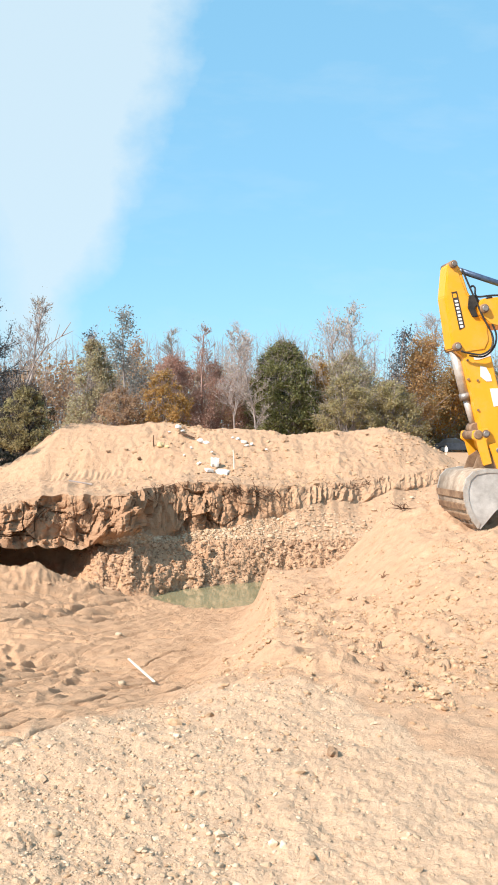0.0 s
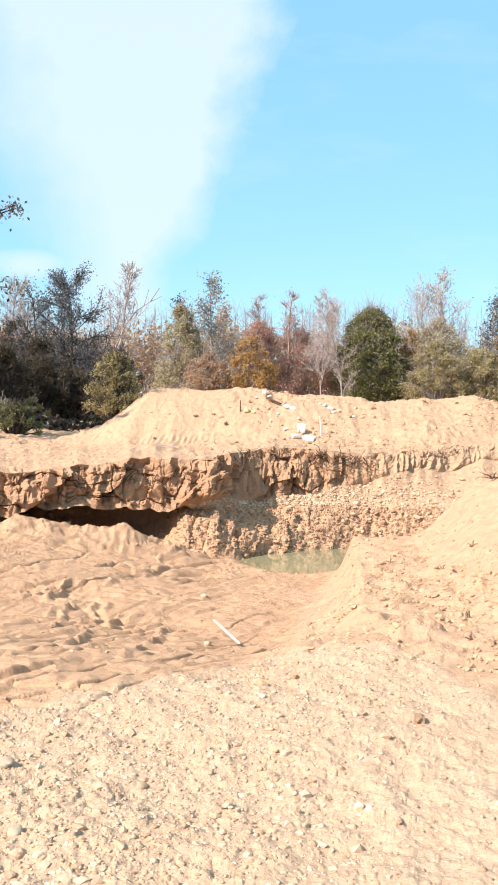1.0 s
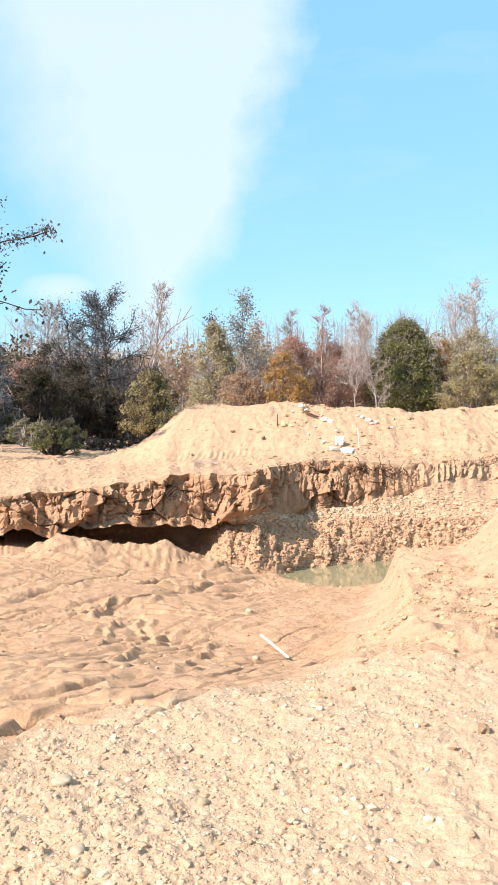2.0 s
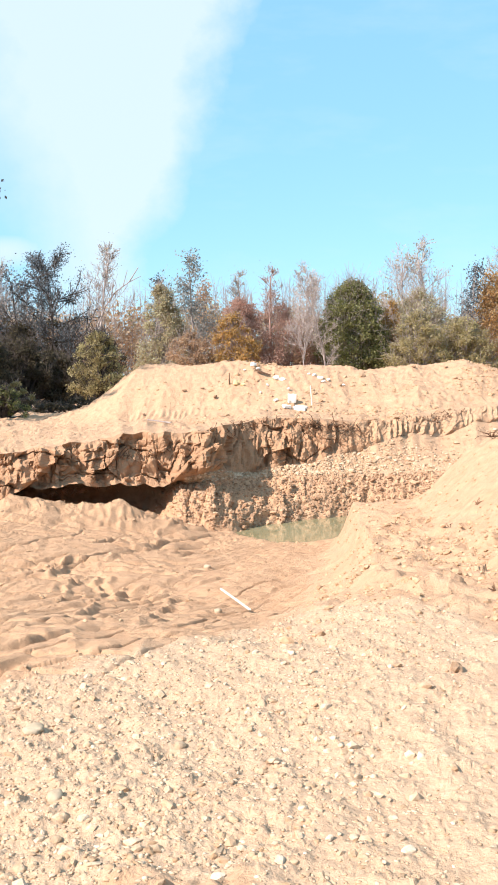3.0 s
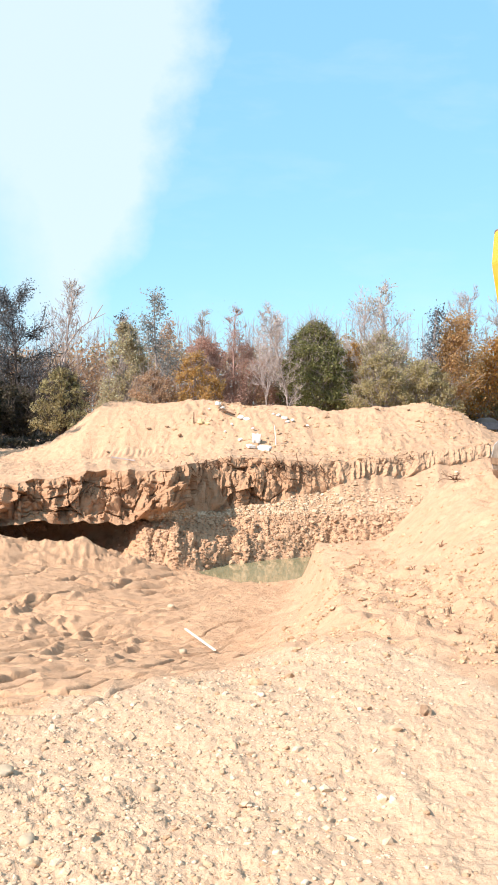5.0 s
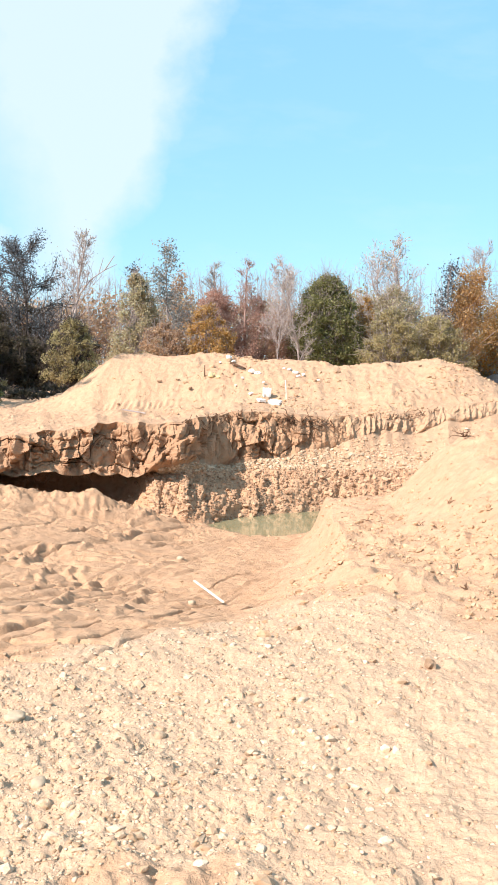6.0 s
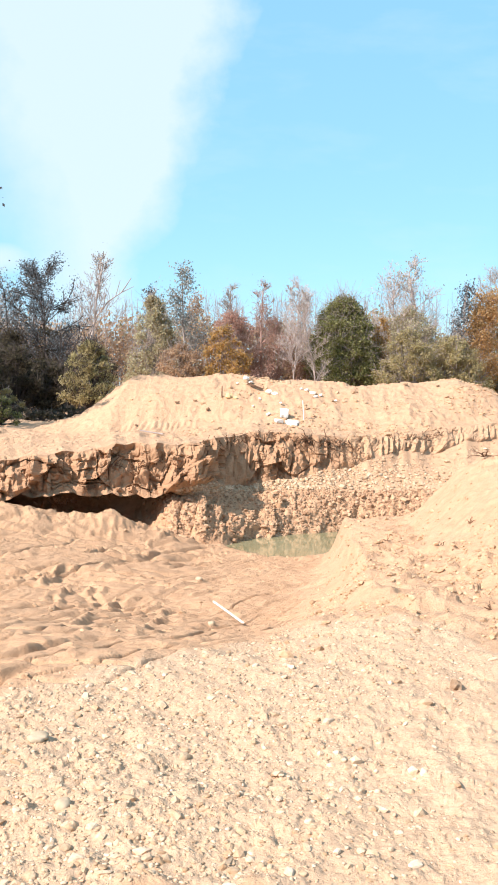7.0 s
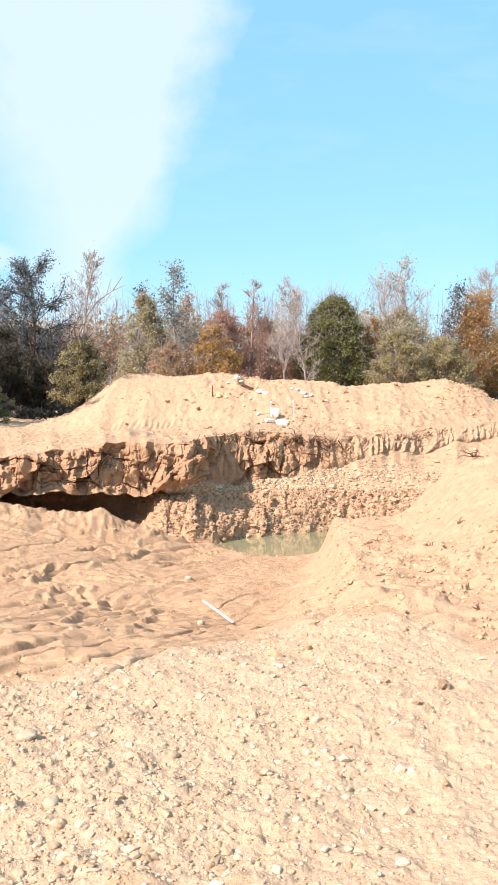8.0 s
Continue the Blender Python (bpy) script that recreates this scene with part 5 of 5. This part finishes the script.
RUB = "rubble on the spoil mound"
block("concrete_block", "white broken aerated block standing on the mound's edge", "block", (-0.94, 23.85), (0.19, 0.18, 0.23), RUBBLE, 12, 4, 0.1, RUB, 1)
block("slab", "white broken slab lying below the block", "slab", (-0.74, 23.52), (0.31, 0.22, 0.10), RUBBLE, -14, 12, 0.2, RUB, 2)
block("slab", "small white slab chip lying in earth", "slab", (-1.06, 23.42), (0.18, 0.16, 0.08), RUBBLE, 30, 8, 0.2, RUB, 3)
for k, (x, y, r) in enumerate(((-2.07, 26.65, 0.13), (-1.40, 25.45, 0.13), (-1.24, 25.38, 0.09), (-0.24, 25.65, 0.13), (-0.04, 25.57, 0.09), (-0.40, 25.80, 0.08), (-1.33, 24.03, 0.09), (-1.62, 25.12, 0.06), (-1.95, 26.4, 0.07), (-0.16, 25.4, 0.07),
                                (-0.55, 25.9, 0.05), (-2.3, 26.2, 0.05), (-1.05, 24.6, 0.05), (-1.75, 24.5, 0.05), (0.35, 25.2, 0.05))):
    rock("rubble", "white broken masonry lump on the sand mound", "rubble", (x, y), r * 0.72, RUBBLE, 40 + k, 0.6, RUB, 0.6, 0.25, ICO2, False)
rock("rubble", "ochre broken masonry lump on the sand mound", "rubble", (-2.42, 25.1), 0.10, YELLOWROCK, 70, 0.6, RUB, 0.6, 0.25, ICO2, False)
rock("rubble", "ochre broken masonry chip on the sand mound", "rubble", (-2.26, 25.02), 0.07, YELLOWROCK, 71, 0.6, RUB, 0.6, 0.25, ICO2, False)
for k, (x, y, r) in enumerate(((-3.76, 24.85, 0.09), (-2.9, 24.4, 0.08), (4.46, 27.4, 0.08), (-3.3, 25.0, 0.06), (2.3, 26.6, 0.08), (0.9, 26.0, 0.07), (3.2, 26.9, 0.07), (-4.6, 23.6, 0.05))):
    rock("earth_lump", "dark damp lump of earth on the mound", "clod", (x, y), r * 0.8, BROWNROCK, 80 + k, 0.5, "earth lumps on the mound", 0.6, 0.3, ICO2, False)


def board(name, label, p, q, width, thick, material, lift=0.0):
    """A plank or lath lying from p to q, resting on the ground below it."""
    a, b = Vector((*p, top_z(*p) + lift)), Vector((*q, top_z(*q) + lift))
    n = (b - a).length
    line = [(-0.5 * n, 0.0), (-0.47 * n, width * 0.5), (0.1 * n, width * 0.53), (0.49 * n, width * 0.5), (0.5 * n, -width * 0.36), (0.0, -width * 0.46), (-0.46 * n, -width * 0.5)]
    bm = plate(line, 0, thick, min(thick, width) * 0.15)
    me = bpy.data.meshes.new(name)
    bm.to_mesh(me)
    bm.free()
    me.materials.append(material)
    ob = new(name, me)
    d = (b - a).normalized()
    side = d.cross(Vector((0, 0, 1))).normalized()
    up = side.cross(d)
    m = Matrix((d, -up, side)).transposed().to_4x4()
    ob.matrix_basis = Matrix.Translation((a + b) / 2 + Vector((0, 0, thick))) @ m
    return tagged(ob, label, "plank")


board("lath", "pale bare wooden lath lying on the pit floor", (-1.36, 10.55), (-0.93, 9.25), 0.025, 0.016, PALEWOOD, 0.02)
board("plank", "dark weathered plank lying on the mound", (-1.98, 26.0), (-1.57, 25.62), 0.09, 0.03, ROOTS, 0.02)
board("stick", "thin grey stick lying on the bank's edge", (-4.10, 21.3), (-3.55, 21.2), 0.035, 0.03, GREYBARK, 0.015)
rock("pebble", "pale stone beside the wooden lath", "rock", (-1.22, 9.0), 0.045, PALEROCK, 90, 0.6)
rock("pebble", "pale stone on the pit floor", "rock", (-1.75, 12.6), 0.05, PALEROCK, 91, 0.6)


def stake(name, label, at, height, r, material, lean):
    z = top_z(*at)
    bm = hose([(0, 0, -0.08), (lean * 0.4, 0.01, height * 0.5), (lean, 0.02, height)], (r, r * 0.7), 7)
    me = bpy.data.meshes.new(name)
    bmesh.ops.recalc_face_normals(bm, faces=bm.faces)
    bm.to_mesh(me)
    bm.free()
    me.materials.append(material)
    ob = new(name, me)
    ob.location = (at[0], at[1], z)
    return tagged(ob, label, "stake")


stake("stake", "thin pale wooden stake driven into the mound", (-0.45, 23.8), 0.46, 0.018, PALEWOOD, -0.04)
stake("stake", "short dark stick upright in the mound", (-2.61, 25.1), 0.27, 0.016, ROOTS, 0.0)
stake("stake", "white stick standing in the murky water", (-0.97, 17.72), 0.30, 0.012, WHITE, -0.04)


def root_mat(name, label, rows, seed, n, long, r=0.011):
    """Torn roots that hang out of the bank, each bent by chance."""
    rng = np.random.default_rng(seed)
    segs = []
    for _ in range(n):
        k = rng.integers(0, len(rows) - 1)
        t = rng.uniform()
        p = np.array(rows[k]) * (1 - t) + np.array(rows[k + 1]) * t + rng.normal(0, 0.05, 3)
        d = np.array([rng.normal(0, 0.6), -0.12 + rng.normal(0, 0.2), -0.75 + rng.normal(0, 0.45)])
        length, rad = long * rng.uniform(0.3, 1.2), r * rng.uniform(0.5, 1.5)
        for _ in range(6):
            q = p + d / np.linalg.norm(d) * length / 6
            segs.append((*p, *q, rad, rad * 0.85))
            p, rad = q, rad * 0.85
            d = d + rng.normal(0, 0.35, 3)
    ob = new(name, tubes(name, segs, ROOTS, 5))
    return tagged(ob, label, "roots", kind="stuff")


def rim_line(a, b, drop):
    """Places along the bank's edge between two bearings, a little below it."""
    rows = []
    for k in range(6):
        u = a + (b - a) * k / 5
        y = float(np.interp(u, KN, RIM_Y))
        rows.append((u * float(width_at(y)), y - 0.12, float(np.interp(u, KN, RIM_Z)) - drop))
    return rows


root_mat("root_mat", "dark torn roots hanging from the bank", rim_line(-0.026, 0.03, 0.16), 5, 150, 0.50, 0.010)
root_mat("root_mat", "thin torn roots along the bank's edge", rim_line(-0.13, -0.04, 0.06), 6, 90, 0.35, 0.008)
root_mat("root_mat", "thin torn roots along the low bank", rim_line(0.03, 0.145, 0.08), 8, 110, 0.25, 0.007)
root_mat("root_mat", "thin torn roots on the shaded bank", rim_line(-0.23, -0.13, 0.30), 7, 50, 0.45, 0.008)
root_mat("root_mat", "short torn roots under the overhang", rim_line(-0.31, -0.15, 0.86), 9, 90, 0.16, 0.007)


def dry_branch(label, at, size, seed, n):
    rng = np.random.default_rng(seed)
    segs = []
    for _ in range(n):
        p = np.zeros(3)
        d = np.array([rng.normal(0, 0.8), rng.normal(0, 0.5), rng.uniform(0.1, 0.9)])
        rad = 0.006 * rng.uniform(0.6, 1.4)
        for _ in range(5):
            q = p + d / np.linalg.norm(d) * size * rng.uniform(0.05, 0.13)
            segs.append((*p, *q, rad, rad * 0.85))
            p, rad = q, rad * 0.85
            d = d + rng.normal(0, 0.4, 3)
            if p[2] < 0.01:
                d[2] = abs(d[2])
    ob = new("dry_branch", tubes("dry_branch", segs, ROOTS, 5))
    ob.location = (at[0], at[1], top_z(*at) - 0.01)
    return tagged(ob, label, "branch", "dry twigs on the heap")


dry_branch("dark dry brushwood lying on the sand heap", (2.30, 14.5), 0.6, 11, 14)
dry_branch("dry twig sticking out of the sand heap", (1.0, 6.75), 0.14, 12, 4)
dry_branch("dry twig sticking out of the sand heap", (0.70, 12.2), 0.2, 13, 4)
dry_branch("dry twigs lying on the sand heap", (1.63, 11.6), 0.25, 14, 5)
dry_branch("dry twig lying on the sand heap", (1.24, 11.2), 0.2, 15, 4)
dry_branch("dry twig lying on the sand heap", (1.4, 8.2), 0.14, 16, 4)


# ---- single stones that lie on the gravel ----
def pebble_material():
    m = Mat("pebble", 0.85, 0, 0.3)
    pick = m.t.nodes.new("ShaderNodeObjectInfo").outputs["Random"]
    c = m.ramp(pick, (0.0, (0.40, 0.28, 0.18)), (0.5, (0.50, 0.37, 0.255)), (1.0, (0.62, 0.51, 0.39)))
    c = m.mix(m.ramp(m.noise(30, 5, 0.7), (0.4, (0, 0, 0)), (0.65, (1, 1, 1))), c, m.mix(1.0, c, (0.8, 0.72, 0.62), "MULTIPLY"))
    m.colour(c)
    m.bump(m.noise(90, 4, 0.7), 0.4, 0.006)
    return m.m


def pebbles():
    rng = np.random.default_rng(77)
    mat = pebble_material()
    shapes = []
    for k in range(8):
        v, f = ICO2
        w = v * (1 + 0.22 * np.array([fbm(p[0] * 1.3 + 3 * k, p[1] * 1.3 + p[2], 2, k) for p in v]))[:, None]
        w = w * np.array([1.0, rng.uniform(0.6, 0.9), rng.uniform(0.45, 0.7)])
        w = np.sign(w) * np.abs(w) ** 0.75
        shapes.append(mesh_from("stone", w * (1 + 0.07 * rng.uniform(-1, 1, (len(w), 1))), f, mat, False))

    def keep(x, y, r):
        return r.uniform(0, 1, len(x)) < gravel_share(x, y) * (0.2 + 0.8 * step(0.5, -0.7, x))

    for p in floor_points(rng, 330, -0.42, 0.30, 2.6, 6.0, keep)[:280]:
        ob = new("stone", shapes[rng.integers(0, 8)])
        size = float(np.clip(0.014 * math.exp(rng.normal(0, 0.38)), 0.008, 0.032))
        ob.matrix_basis = pose(p[0], p[1], p[2] - size * 0.15, rng.uniform(-20, 20), rng.uniform(-20, 20), rng.uniform(0, 360)) @ Matrix.Diagonal((size, size, size, 1))
        ob.parent = ground


pebbles()
